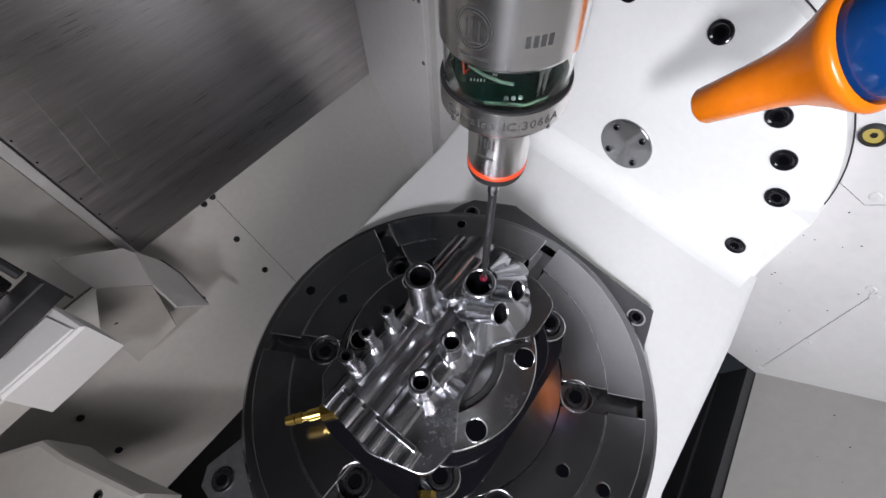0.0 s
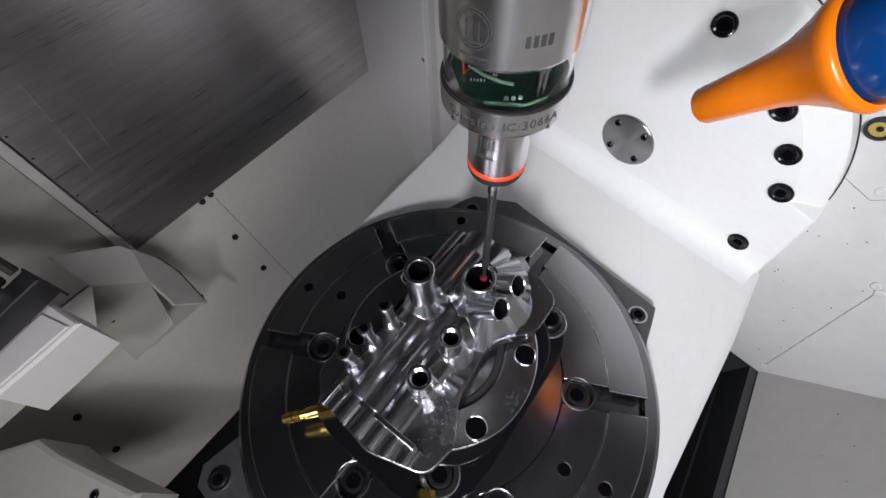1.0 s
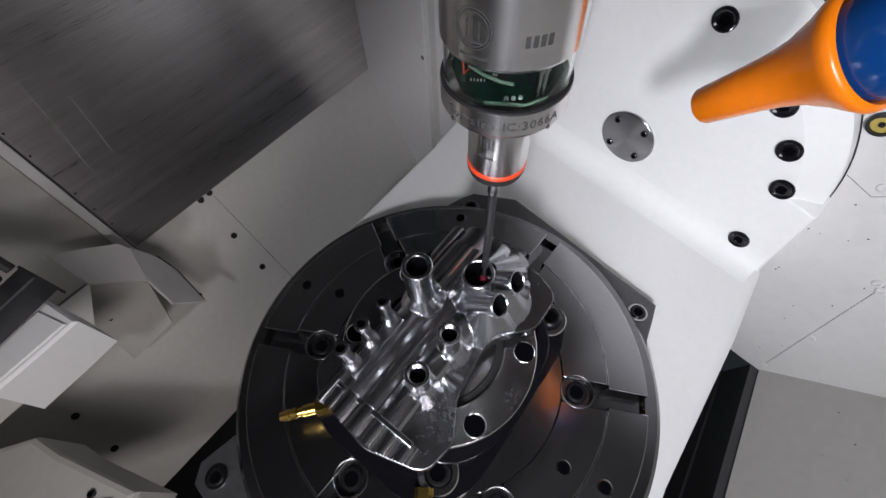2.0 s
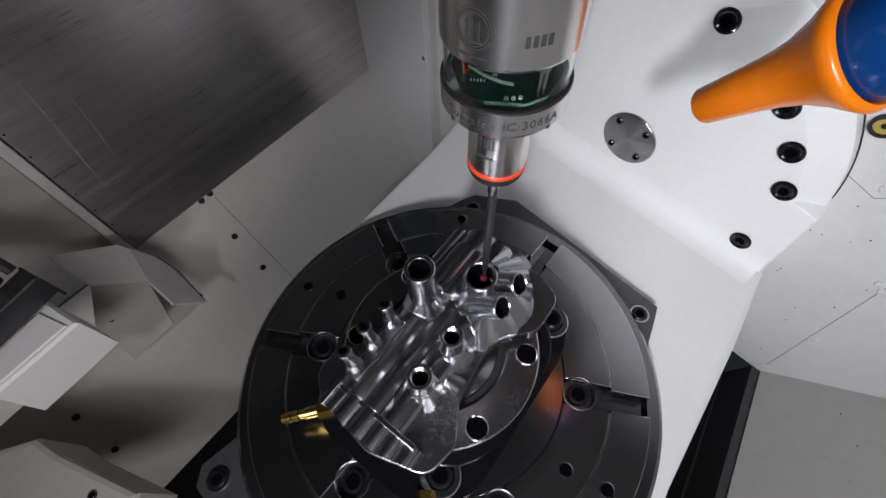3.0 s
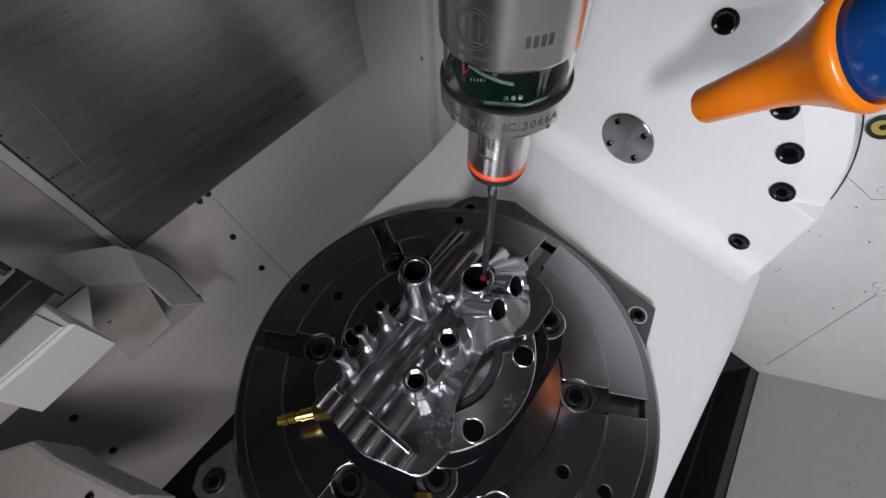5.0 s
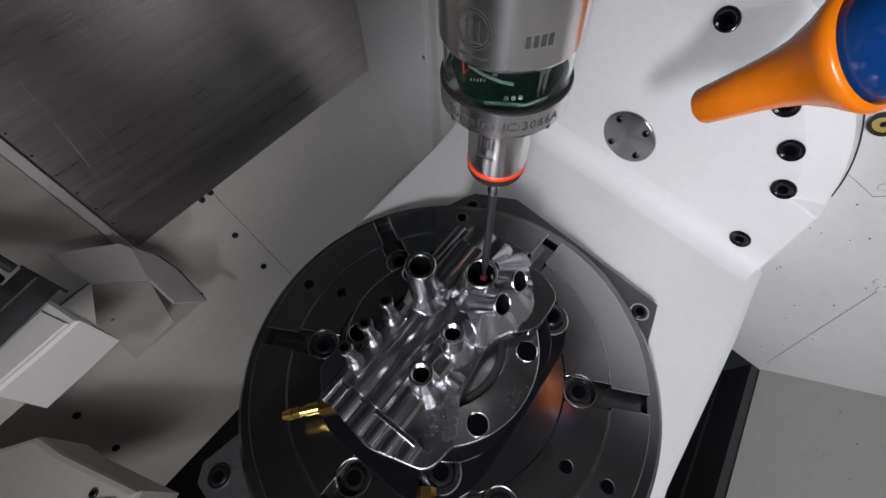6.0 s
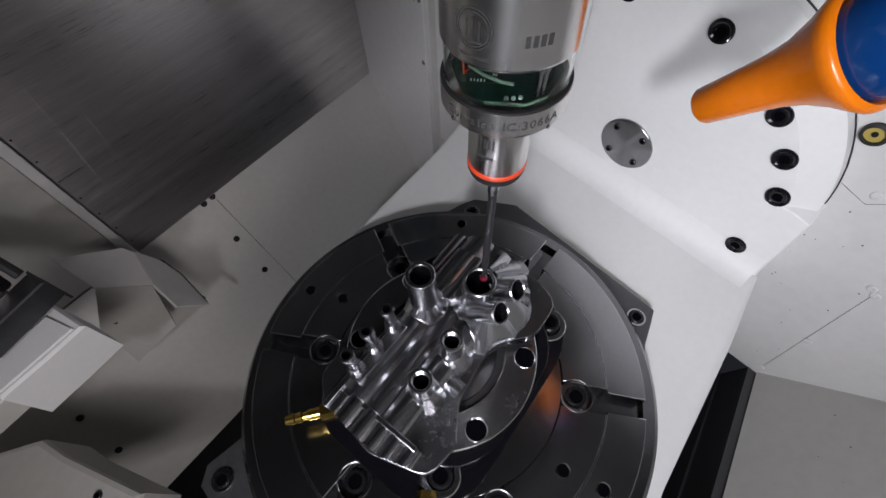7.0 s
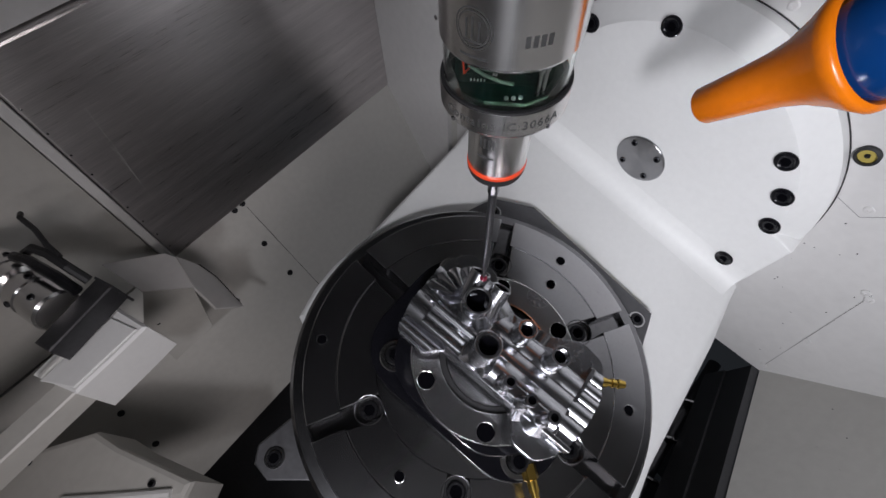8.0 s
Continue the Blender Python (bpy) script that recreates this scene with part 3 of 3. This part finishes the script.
stub("angled_port", (0.024, -0.012, 0.122), (0.0262, -0.0330, 0.139), 0.0090, 0.0072, 0.010)

# ---- brass fittings of the fixture ----
def fitting(a, b):
    o = thing("hose_fitting", "small brass hose fitting screwed into the fixture block", "fitting", "brass fittings")
    h = (Vector(b) - Vector(a)).length
    m = along(a, b)
    part("hex_nut", lathe([(0.0076, 0), (0.0076, 0.30 * h), (0.0055, 0.32 * h), (0.0, 0.32 * h)], 6, m), BRASS, o, smooth=0)
    part("barb", lathe([(0.0051, 0.30 * h), (0.0051, 0.55 * h), (0.0037, 0.56 * h), (0.0037, 0.66 * h), (0.0051, 0.68 * h), (0.0041, 0.80 * h), (0.0051, 0.82 * h), (0.0037, h), (0.0018, h), (0.0018, 0.9 * h), (0, 0.9 * h)], 18, m), BRASS, o)
    return o


fit_a = fitting((-0.0985, 0.0345, 0.034), (-0.1365, 0.0560, 0.034))
fit_b = fitting((-0.0830, -0.0660, 0.034), (-0.1144, -0.0960, 0.034))

# ---- the touch probe in the spindle, kept in the head's own space ----
PX, PY = 0.1125, 0.0894
probe = thing("touch_probe", "steel touch probe with a clear band, red ring and ruby tip", "probe")
AT = Matrix.Translation((PX, PY, 0))


def pr(name, bm, mat, label="", smooth=21, parent=None):
    bmesh.ops.transform(bm, matrix=AT, verts=bm.verts)
    return part(name, bm, mat, parent or probe, label, smooth)


pr("holder_body", lathe([(0, -0.0885), (0.0225, -0.0885), (0.0243, -0.0880), (0.0249, -0.0868), (0.0249, 0.02), (0.031, 0.03), (0.031, 0.06), (0, 0.06)], 72), CHROME, "turned steel probe body")
pr("clear_band", lathe([(0.0238, -0.1035), (0.0238, -0.0886), (0.0228, -0.0886), (0.0228, -0.1035)], 64, closed=True), CLEAR, "clear plastic window band")
FRONT = Matrix.Rotation(radians(-141.5), 4, "Z")
board = pr("circuit_board", bevel(prism([(-0.0165, -0.1030), (0.0145, -0.1030), (0.0165, -0.0990), (0.0165, -0.0892), (-0.0180, -0.0892), (-0.0180, -0.0990)], 0.0092, 0.0104, 0, 1, FRONT @ Matrix(((0, 0, 1, 0), (1, 0, 0, 0), (0, 1, 0, 0), (0, 0, 0, 1)))), 0), BOARD, "green circuit board behind the window", 0)
pr("board_edge", prism([(0.006, -0.014), (0.0155, -0.011), (0.0165, 0.004), (0.012, 0.0105), (0.004, 0.013)], -0.0918, -0.0909, 0, 1, FRONT @ Matrix.Translation((0, 0, -0.0005)) @ pose(0, 0, 0, 6, 7, 0)), EDGE, parent=board, smooth=0)
pr("board_top", prism([(-0.010, -0.019), (0.0, -0.0215), (0.0150, -0.0150), (0.0205, -0.0065), (0.0205, 0.0075), (0.0150, 0.0150), (0.0, 0.0215), (-0.010, 0.019)], -0.1036, -0.1027, 0, 1, FRONT), BOARD, smooth=0)
pr("board_rim", prism([(0.0201, -0.0066), (0.0206, -0.0066), (0.0206, 0.0077), (0.0153, 0.0152), (0.0149, 0.0150), (0.0201, 0.0075)], -0.1036, -0.1024, 0, 1, FRONT), EDGE, smooth=0)
pr("inner_post", lathe([(0.0060, -0.1030), (0.0060, -0.0886)], 24), RUBBER)
pr("window_seal", lathe([(0.0236, -0.1044), (0.0249, -0.1044), (0.0249, -0.1036), (0.0236, -0.1036)], 64, closed=True), RUBBER)
pr("ring_collar", lathe([(0.0238, -0.1042), (0.0252, -0.1046), (0.0252, -0.1140), (0.0240, -0.1160), (0.0, -0.1160)], 72), CHROME, "steel collar with engraved lettering")
pr("probe_neck", lathe([(0.0137, -0.1155), (0.0137, -0.1500), (0.0134, -0.1508), (0, -0.1508)], 56), CHROME)
pr("red_ring", lathe([(0.0, -0.1508), (0.0137, -0.1508), (0.0140, -0.1512), (0.0140, -0.1527), (0.0137, -0.1531), (0, -0.1531)], 56), RED, "red sealing ring")
pr("neck_tip", lathe([(0.0138, -0.1532), (0.0138, -0.1550), (0.0130, -0.1575), (0.006, -0.1600), (0, -0.1600)], 48), RUBBER)
pr("stylus_holder", lathe([(0.0031, -0.1598), (0.0031, -0.1760), (0.0026, -0.1780), (0, -0.1780)], 24), STEEL)
pr("stylus", lathe([(0.0024, -0.1780), (0.0023, -0.2570), (0.0012, -0.2610), (0.0011, -0.2725), (0, -0.2725)], 20), CARBON, "dark carbon fibre stylus")
pr("stylus_ball", lathe([(0.0030 * math.sin(math.pi * k / 10), -0.2744 + 0.0030 * math.cos(math.pi * k / 10)) for k in range(11)], 20), RUBY, "red ruby ball")
SIDE = -141.5


def on_probe(deg, r, z):
    a = radians(SIDE + deg)
    return Vector((r * math.cos(a), r * math.sin(a), z)), a


for deg in (3, 11, 19):
    p, a = on_probe(deg, 0.0182, -0.1022)
    pr("led", lathe([(0.0008, -0.0006), (0.0008, 0.0002), (0, 0.0005)], 10, Matrix.Translation(p)), TIN)
for deg in (-22, -17):
    p, a = on_probe(deg, 0.0114, -0.0985)
    pr("chip", lathe([(0.0005, -0.0004), (0.0005, 0.0004), (0, 0.0004)], 4, Matrix.Translation(p)), TIN, smooth=0)


for y, z, w, h in ((-0.010, -0.0965, 0.0030, 0.0022), (0.001, -0.0955, 0.0022, 0.0028), (0.008, -0.0985, 0.0026, 0.0018), (-0.004, -0.0995, 0.0018, 0.0012)):
    bm = box(0.0104, 0.0114, y - w / 2, y + w / 2, z - h / 2, z + h / 2)
    bmesh.ops.transform(bm, matrix=FRONT, verts=bm.verts)
    pr("component", bm, RUBBER, parent=board, smooth=0)
for k in range(5):
    bm = box(0.0104, 0.0109, -0.0125 + 0.0012 * k, -0.0120 + 0.0012 * k, -0.1018, -0.1010)
    bmesh.ops.transform(bm, matrix=FRONT, verts=bm.verts)
    pr("solder_pad", bm, TIN, parent=board, smooth=0)


def wide(ch):
    """The share of the letter size that a letter takes up."""
    return 0.32 if ch in "iI: t" else 0.72 if ch in "CA" else 0.58


def engrave(text, deg, r, z, size):
    """Letters wrapped round the probe, each turned to its own place."""
    o = []
    for i, ch in enumerate(text):
        if ch == " ":
            continue
        cu = bpy.data.curves.new("letter", "FONT")
        cu.body, cu.size, cu.align_x, cu.align_y, cu.extrude, cu.resolution_u = ch, size, "CENTER", "CENTER", 0.00006, 2
        tmp = bpy.data.objects.new("tmp", cu)
        me = bpy.data.meshes.new_from_object(tmp)
        bpy.data.objects.remove(tmp)
        before_it = sum(wide(c) for c in text[:i]) + wide(ch) / 2 - sum(wide(c) for c in text) / 2
        p, a = on_probe(deg + math.degrees(before_it * size / r), r, z)
        me.transform(AT @ Matrix.Translation(p) @ Matrix.Rotation(a + math.pi / 2, 4, "Z") @ Matrix.Rotation(math.pi / 2, 4, "X"))
        me.materials.append(ETCH)
        ob = new("letter", me)
        ob.parent = probe


def band(deg0, deg1, z0, z1, r, name="etched_bar", mat=None):
    """A thin curved bar that hugs the probe."""
    bm, n = bmesh.new(), max(2, int(abs(deg1 - deg0) / 2))
    rows = []
    for rr in (r - 0.0002, r + 0.00008):
        for z in (z0, z1):
            rows.append([bm.verts.new(on_probe(deg0 + (deg1 - deg0) * k / n, rr, z)[0]) for k in range(n + 1)])
    a, b2, c, d = rows
    for k in range(n):
        bm.faces.new((c[k], c[k + 1], d[k + 1], d[k]))
        bm.faces.new((a[k], a[k + 1], c[k + 1], c[k])), bm.faces.new((b2[k], b2[k + 1], d[k + 1], d[k]))
    return pr(name, bm, mat or ETCH)


def etched_ring(deg, z, radius, width, r):
    """An etched circle on the probe body."""
    n = 40
    bm, rows = bmesh.new(), []
    for rad in (radius, radius - width):
        rows.append([bm.verts.new(on_probe(deg + math.degrees(rad * math.cos(k * math.tau / n) / r), r + 0.00006, z + rad * math.sin(k * math.tau / n))[0]) for k in range(n)])
    for k in range(n):
        bm.faces.new((rows[0][k], rows[0][(k + 1) % n], rows[1][(k + 1) % n], rows[1][k]))
    return pr("etched_logo", bm, ETCH)


etched_ring(-27, -0.0752, 0.0066, 0.0004, 0.0249)
etched_ring(-27, -0.0752, 0.0056, 0.0004, 0.0249)
for d0, d1, z0, z1 in ((-33, -31.5, -0.0785, -0.0725), (-28, -26.5, -0.0785, -0.0715), (-22.5, -21, -0.0785, -0.0725), (-35, -19, -0.0795, -0.0789), (-38, -14, -0.0846, -0.0838)):
    band(d0, d1, z0, z1, 0.0249)
for d0 in (11, 16.5, 22, 27.5):
    band(d0, d0 + 3.6, -0.0790, -0.0753, 0.0249)
for d0 in (-34, -26, -18, -10):
    band(d0, d0 + 4, -0.1335, -0.1280, 0.0137)
band(-38, -6, -0.1395, -0.1383, 0.0137)
engrave("Contains IC:3066A", 0, 0.02526, -0.1097, 0.0052)
for deg in (-46, 44):
    p, a = on_probe(deg, 0.0250, -0.1138)
    pr("collar_screw", lathe([(0.0009, 0), (0.0009, 0.0006), (0, 0.0009)], 10, along(p, p + Vector((math.cos(a), math.sin(a), -0.3)))), STEEL)
a0, a1, a2 = (on_probe(d, rr, zz)[0] for d, rr, zz in ((-52, 0.0195, -0.0895), (-44, 0.0205, -0.0960), (-50, 0.0170, -0.0965)))
pr("wire", pipe([a0, a1, a2], 0.0004, 6), RED, "thin red wire behind the window")
for d in (36, 43):
    p, a = on_probe(d, 0.0195, -0.1020)
    pr("bracket", lathe([(0.0009, 0), (0.0009, 0.0090), (0.0014, 0.0092), (0.0014, 0.0115), (0, 0.0115)], 12, Matrix.Translation(p)), STEEL)
bar = [on_probe(d, 0.0212, z)[0] for d, z in ((-36, -0.0908), (-20, -0.0922), (-4, -0.0935), (8, -0.0942))]
pr("upper_board_edge", pipe(bar, 0.0006, 6), EDGE, "pale edge of a tilted board")

# ---- coolant nozzle fixed to the head ----
nozzle = thing("coolant_nozzle", "orange coolant nozzle on a blue jointed hose", "nozzle")


def before(x, y, d):
    """A place in the head's space at depth d before the camera."""
    return TURN @ Vector((x * d, y * d, -d))


tip, end = before(0.606, 0.333, 0.235), before(1.005, 0.475, 0.165)
L = (end - tip).length
NZ = along(tip, end)
part("nozzle_cone", lathe([(0.0062, 0.001), (0.0070, 0), (0.0092, 0.0), (0.0098, 0.001), (0.0116, 0.35 * L), (0.0128, 0.52 * L), (0.0150, 0.66 * L), (0.0195, 0.80 * L), (0.0234, 0.89 * L), (0.0254, 0.94 * L), (0.0253, 0.97 * L), (0.0246, 0.99 * L), (0.0230, 1.0 * L), (0.0212, 0.98 * L), (0.0190, 0.9 * L)], 40, NZ), ORANGE, nozzle, "orange plastic nozzle cone", 60)
part("hose_joint", lathe([(0.0, 0.80 * L), (0.012, 0.80 * L), (0.019, 0.90 * L), (0.0214, 1.0 * L), (0.0224, 1.12 * L), (0.0212, 1.28 * L), (0.016, 1.42 * L), (0.014, 1.6 * L), (0.0, 1.6 * L)], 40, NZ), BLUE, nozzle, "glossy blue plastic hose joint")

# ---- tool setter and covers beside the cradle ----
setter = thing("tool_setter", "white enamelled tool setter box with a dark plate", "tool setter")
part("housing", prism([(-0.380, 0.358), (-0.296, 0.384), (-0.275, 0.377), (-0.256, 0.321), (-0.300, 0.310), (-0.3495, 0.2995)], -0.09, -0.02, 0.003, 1), WHITE, setter, "white enamelled housing")
part("lid_step", prism([(-0.374, 0.341), (-0.283, 0.361), (-0.266, 0.324), (-0.347, 0.305)], -0.0202, -0.0175, 0.001, 1), WHITE, setter)
part("support_arm", prism([(-0.372, 0.352), (-0.358, 0.324), (-0.949, 0.196), (-0.949, 0.236)], -0.088, -0.050, 0.002, 1), CREAM_DIM, setter, "painted arm that carries the housing")
part("support_plate", prism([(-0.345, 0.358), (-0.263, 0.392), (-0.255, 0.366), (-0.336, 0.335)], -0.012, 0.020, 0.0015, 1), CAST, setter, "dark steel plate on edge")
part("guard_sheet", slab([(-0.263, 0.394, 0.02), (-0.252, 0.366, 0.02), (-0.252, 0.366, -0.02), (-0.263, 0.394, -0.02)], 0.003), CAST, setter)
part("gasket", pipe([(-0.372, 0.345, -0.0185), (-0.335, 0.358, -0.018), (-0.292, 0.376, -0.0185)], 0.0035, 8), TIN, setter, "crinkled pale gasket")

sensor = thing("tool_sensor", "round chrome sensor body lying beside a dark plate", "sensor")
SA, SB = Vector((-0.350, 0.500, 0.020)), Vector((-0.312, 0.380, 0.012))
part("barrel", lathe([(0, 0), (0.022, 0), (0.024, 0.002), (0.024, 0.030), (0.0225, 0.032), (0.0225, 0.036), (0.024, 0.038), (0.024, 0.050), (0.019, 0.054), (0.019, 0.062), (0.0265, 0.065), (0.0265, 0.082), (0.025, 0.084), (0.025, 0.088), (0.0265, 0.090), (0.0265, 0.118), (0.024, 0.121), (0.0, 0.121)], 40, along(SA, SB)), CHROME, sensor, "turned chrome barrel")
part("cable", pipe([(-0.312, 0.478, 0.030), (-0.296, 0.460, 0.046), (-0.284, 0.436, 0.048), (-0.276, 0.410, 0.040), (-0.270, 0.392, 0.022)], 0.0055, 8), RUBBER, sensor, "black cable with a clamp")
part("cable", pipe([(-0.318, 0.470, 0.040), (-0.305, 0.445, 0.045), (-0.290, 0.405, 0.038), (-0.283, 0.380, 0.028)], 0.0065, 8), BOLT, sensor)
for k, (d, t) in enumerate(((0.018, 40), (0.075, 62), (0.075, 150), (0.104, 95))):
    socket_bolt("barrel_screw", 0.004, 0.002, along(SA, SB) @ Matrix.Rotation(radians(t), 4, "Z") @ Matrix.Translation((0.0262 if d > 0.06 else 0.0238, 0, d)) @ pose(0, 0, 0, 0, 90, 0), sensor)
part("hook", pipe([(-0.289, 0.520, 0.050), (-0.287, 0.500, 0.060), (-0.280, 0.470, 0.058), (-0.279, 0.445, 0.052), (-0.276, 0.425, 0.044)], 0.0032, 8), RUBBER, sensor)

cover = thing("guide_cover", "pale enamelled folded sheet cover beside the chute", "cover")
part("top_sheet", bevel(slab([(-0.290, 0.542, -0.106), (-0.270, 0.476, -0.133), (-0.212, 0.450, -0.163), (-0.205, 0.510, -0.147), (-0.214, 0.524, -0.140)], 0.004), 0.0010), PANEL, cover, "flat top sheet", 0)
part("side_sheet", bevel(slab([(-0.2035, 0.5120, -0.1485), (-0.2105, 0.4495, -0.1645), (-0.206, 0.412, -0.196), (-0.176, 0.426, -0.258), (-0.180, 0.489, -0.226), (-0.190, 0.512, -0.192)], 0.004), 0.0010), PANEL, cover, "bent side sheet", 0)
part("front_sheet", bevel(slab([(-0.2700, 0.4745, -0.1345), (-0.316, 0.472, -0.207), (-0.329, 0.454, -0.312), (-0.238, 0.434, -0.262), (-0.2130, 0.4480, -0.1650)], 0.004), 0.0010), CREAM_DIM, cover, "sloping front sheet, shaded by a darker enamel", 0)
part("slit_shade", pipe([(-0.2020, 0.5050, -0.1655), (-0.1880, 0.5140, -0.1980), (-0.1800, 0.4890, -0.2235), (-0.1770, 0.4300, -0.2550)], 0.0012, 6), RUBBER, cover, "dark strip that paints the shade of a slit")
for p in ((-0.294, 0.467, -0.208), (-0.178, 0.440, -0.251)):
    panel_screw(along(p, (p[0] - 0.1, p[1] - 0.25, p[2] + 0.2)), 0.0042, cover)

chest = thing("way_cover", "pale enamelled metal way cover above the chip pit", "cover")
part("cover_body", prism([(-0.60, 0.44), (-0.433, 0.360), (-0.416, 0.315), (-0.357, 0.199), (-0.376, 0.187), (-0.470, 0.250), (-0.62, 0.33)], -0.30, -0.20, 0.008, 2), CREAM_DIM, chest)
part("cover_lip", pipe([(-0.50, 0.300, -0.198), (-0.455, 0.262, -0.198), (-0.385, 0.205, -0.198)], 0.006, 8), WHITE, chest)
for x, y in ((-0.520, 0.385), (-0.400, 0.235)):
    socket_bolt("cover_screw", 0.005, 0.004, Matrix.Translation((x, y, -0.2)), chest)

# chip auger in the pit
auger = thing("chip_auger", "dark steel chip auger in the pit below the cradle", "auger")
part("shaft", lathe([(0, 0), (0.012, 0), (0.012, 0.9), (0, 0.9)], 16, along((-0.45, -0.315, -0.42), (0.39, -0.258, -0.42))), CAST, auger)
bm = bmesh.new()
prev = None
for k in range(150):
    a, x = k * 0.42, 0.84 * k / 149
    c, q = math.cos(a), math.sin(a)
    ring2 = [bm.verts.new((r * c, r * q, x + dx)) for r in (0.012, 0.045) for dx in (0.0, 0.004)]
    if prev:
        for i, j in ((0, 2), (3, 1), (2, 3)):
            bm.faces.new((prev[i], prev[j], ring2[j], ring2[i]))
    prev = ring2
bmesh.ops.transform(bm, matrix=along((-0.45, -0.315, -0.42), (0.39, -0.258, -0.42)), verts=bm.verts)
part("flight", bm, STEEL, auger, "worn steel screw flight")

# wall details beside the trunnion
def wall_place(y, z, d=0.0):
    return Matrix.Translation((EASTX - d, y, z)) @ pose(0, 0, 0, 0, -90, 0)


sight = thing("sight_gauge", "round gauge with yellow dial in a black ring", "gauge")
part("bezel", lathe([(0.0108, 0), (0.0108, 0.004), (0.0080, 0.005), (0.0080, 0.0)], 32, closed=True), RUBBER, sight, m=wall_place(-0.1415, 0.140))
part("dial", lathe([(0.0081, 0.001), (0.0081, 0.002), (0, 0.002)], 28), YELLOW, sight, m=wall_place(-0.1415, 0.140))
part("hub", lathe([(0.0025, 0.002), (0.0025, 0.003), (0, 0.003)], 14), BOLT, sight, m=wall_place(-0.1415, 0.140))
for y, z in ((-0.1419, 0.0962), (-0.1823, 0.0875), (-0.2716, -0.1384), (-0.2606, -0.0161), (-0.2525, -0.0100), (-0.2755, -0.2480), (-0.005, 0.235)):
    m = wall_place(y, z)
    o = part("wall_screw", lathe([(0.0052, 0), (0.0052, 0.0008), (0.0040, 0.0014), (0.0020, 0.0014), (0.0018, 0.0006), (0, 0.0006)], 16), PANEL, None, m=m)
    tagged(o, "painted countersunk screw in the wall panel", "screw", "wall screws")


def wall_seam(a, b, w=0.0002):
    pa, pb = Vector((EASTX - 0.0004, *a)), Vector((EASTX - 0.0004, *b))
    return part("panel_seam", pipe([pa, pb], w, 5), CAST, bpy.data.objects["wall_east"])


wall_seam((-0.2762, -0.2525), (-0.2577, -0.0082)), wall_seam((-0.1456, 0.0855), (-0.182, 0.0745)), wall_seam((-0.182, 0.0745), (-0.200, 0.092))
part("wheel_gap", lathe([(0.2052, 0.0), (0.2064, 0.0), (0.2064, 0.001), (0.2052, 0.001)], 96, closed=True), RUBBER, bpy.data.objects["wall_east"], m=wall_place(AXIS.y, AXIS.z, 0.0))
for y, z in ((0.485, -0.10), (0.485, 0.02), (0.500, 0.018)):
    o = part("wall_screw", lathe([(0.0045, 0), (0.0045, 0.001), (0.003, 0.0016), (0, 0.0016)], 14), STEEL, None, m=Matrix.Translation((0.395, y, z)) @ pose(0, 0, 0, 0, -90, 0))
    tagged(o, "small steel screw in the return panel", "screw", "return panel screws")

# chips and specks left on the painted panels
rnd = random.Random(5)
bm = bmesh.new()
for k in range(46):
    r = rnd.uniform(0.0005, 0.0013)
    if k % 2:
        c, n = Vector((EASTX - 0.0003, rnd.uniform(-0.27, -0.13), rnd.uniform(-0.22, 0.09))), Vector((-1, 0, 0))
    else:
        f, g = rnd.random(), rnd.uniform(0.05, 0.5)
        c = Vector((EASTX, -0.2796, -0.2653)).lerp(Vector((-0.2, -0.377, -0.1453)), f) + Vector((0, -0.4204, 0.5136)) * g
        n = Vector((EASTX + 0.5, 0.147, -0.18)).cross(Vector((0, -0.4204, 0.5136))).normalized()
        n = -n if n.z < 0 else n
        c = c + n * 0.0004
    q = n.to_track_quat("Z", "Y")
    bm.faces.new([bm.verts.new(c + q @ Vector((r * rnd.uniform(0.4, 1.3) * math.cos(a), r * math.sin(a), 0))) for a in (0, 1.2, 2.4, 3.6, 5.0)])
tagged(part("metal_chips", bm, BOLT, None, smooth=0), "fine dark metal chips stuck on the painted panels", "chips", "", "stuff")

# unseen spindle head above the camera, that carries probe, camera and hose
head = thing("spindle_head", "spindle head that holds the probe, with an unseen dark block added for shade", "machine part")
part("spindle_nose", lathe([(0, 0.05), (0.032, 0.05), (0.060, 0.056), (0.068, 0.075), (0.075, 0.16), (0, 0.16)], 48, Matrix.Translation((PX, PY, 0))), CAST, head)
part("shade_block", box(-0.36, 0.24, -0.06, 0.46, 0.161, 0.52, 0.02, 2), SHADE_BLOCK, head)


# ---- motion ----
def cradle_pose(a):
    return Matrix.Translation(AXIS) @ Matrix.Rotation(radians(a), 4, "X") @ Matrix.Translation(-AXIS)


def motions():
    walk(cradle, [(t, cradle_pose(a)) for t, x, y, z, a, c in HEAD])
    for ob in (table, riser, ring, work, fit_a, fit_b):
        walk(ob, [(t, cradle_pose(a) @ Matrix.Rotation(radians(c), 4, "Z")) for t, x, y, z, a, c in HEAD])
    for ob in (probe, nozzle, head):
        walk(ob, [(t, Matrix.Translation((x, y, z))) for t, x, y, z, a, c in HEAD])


motions()
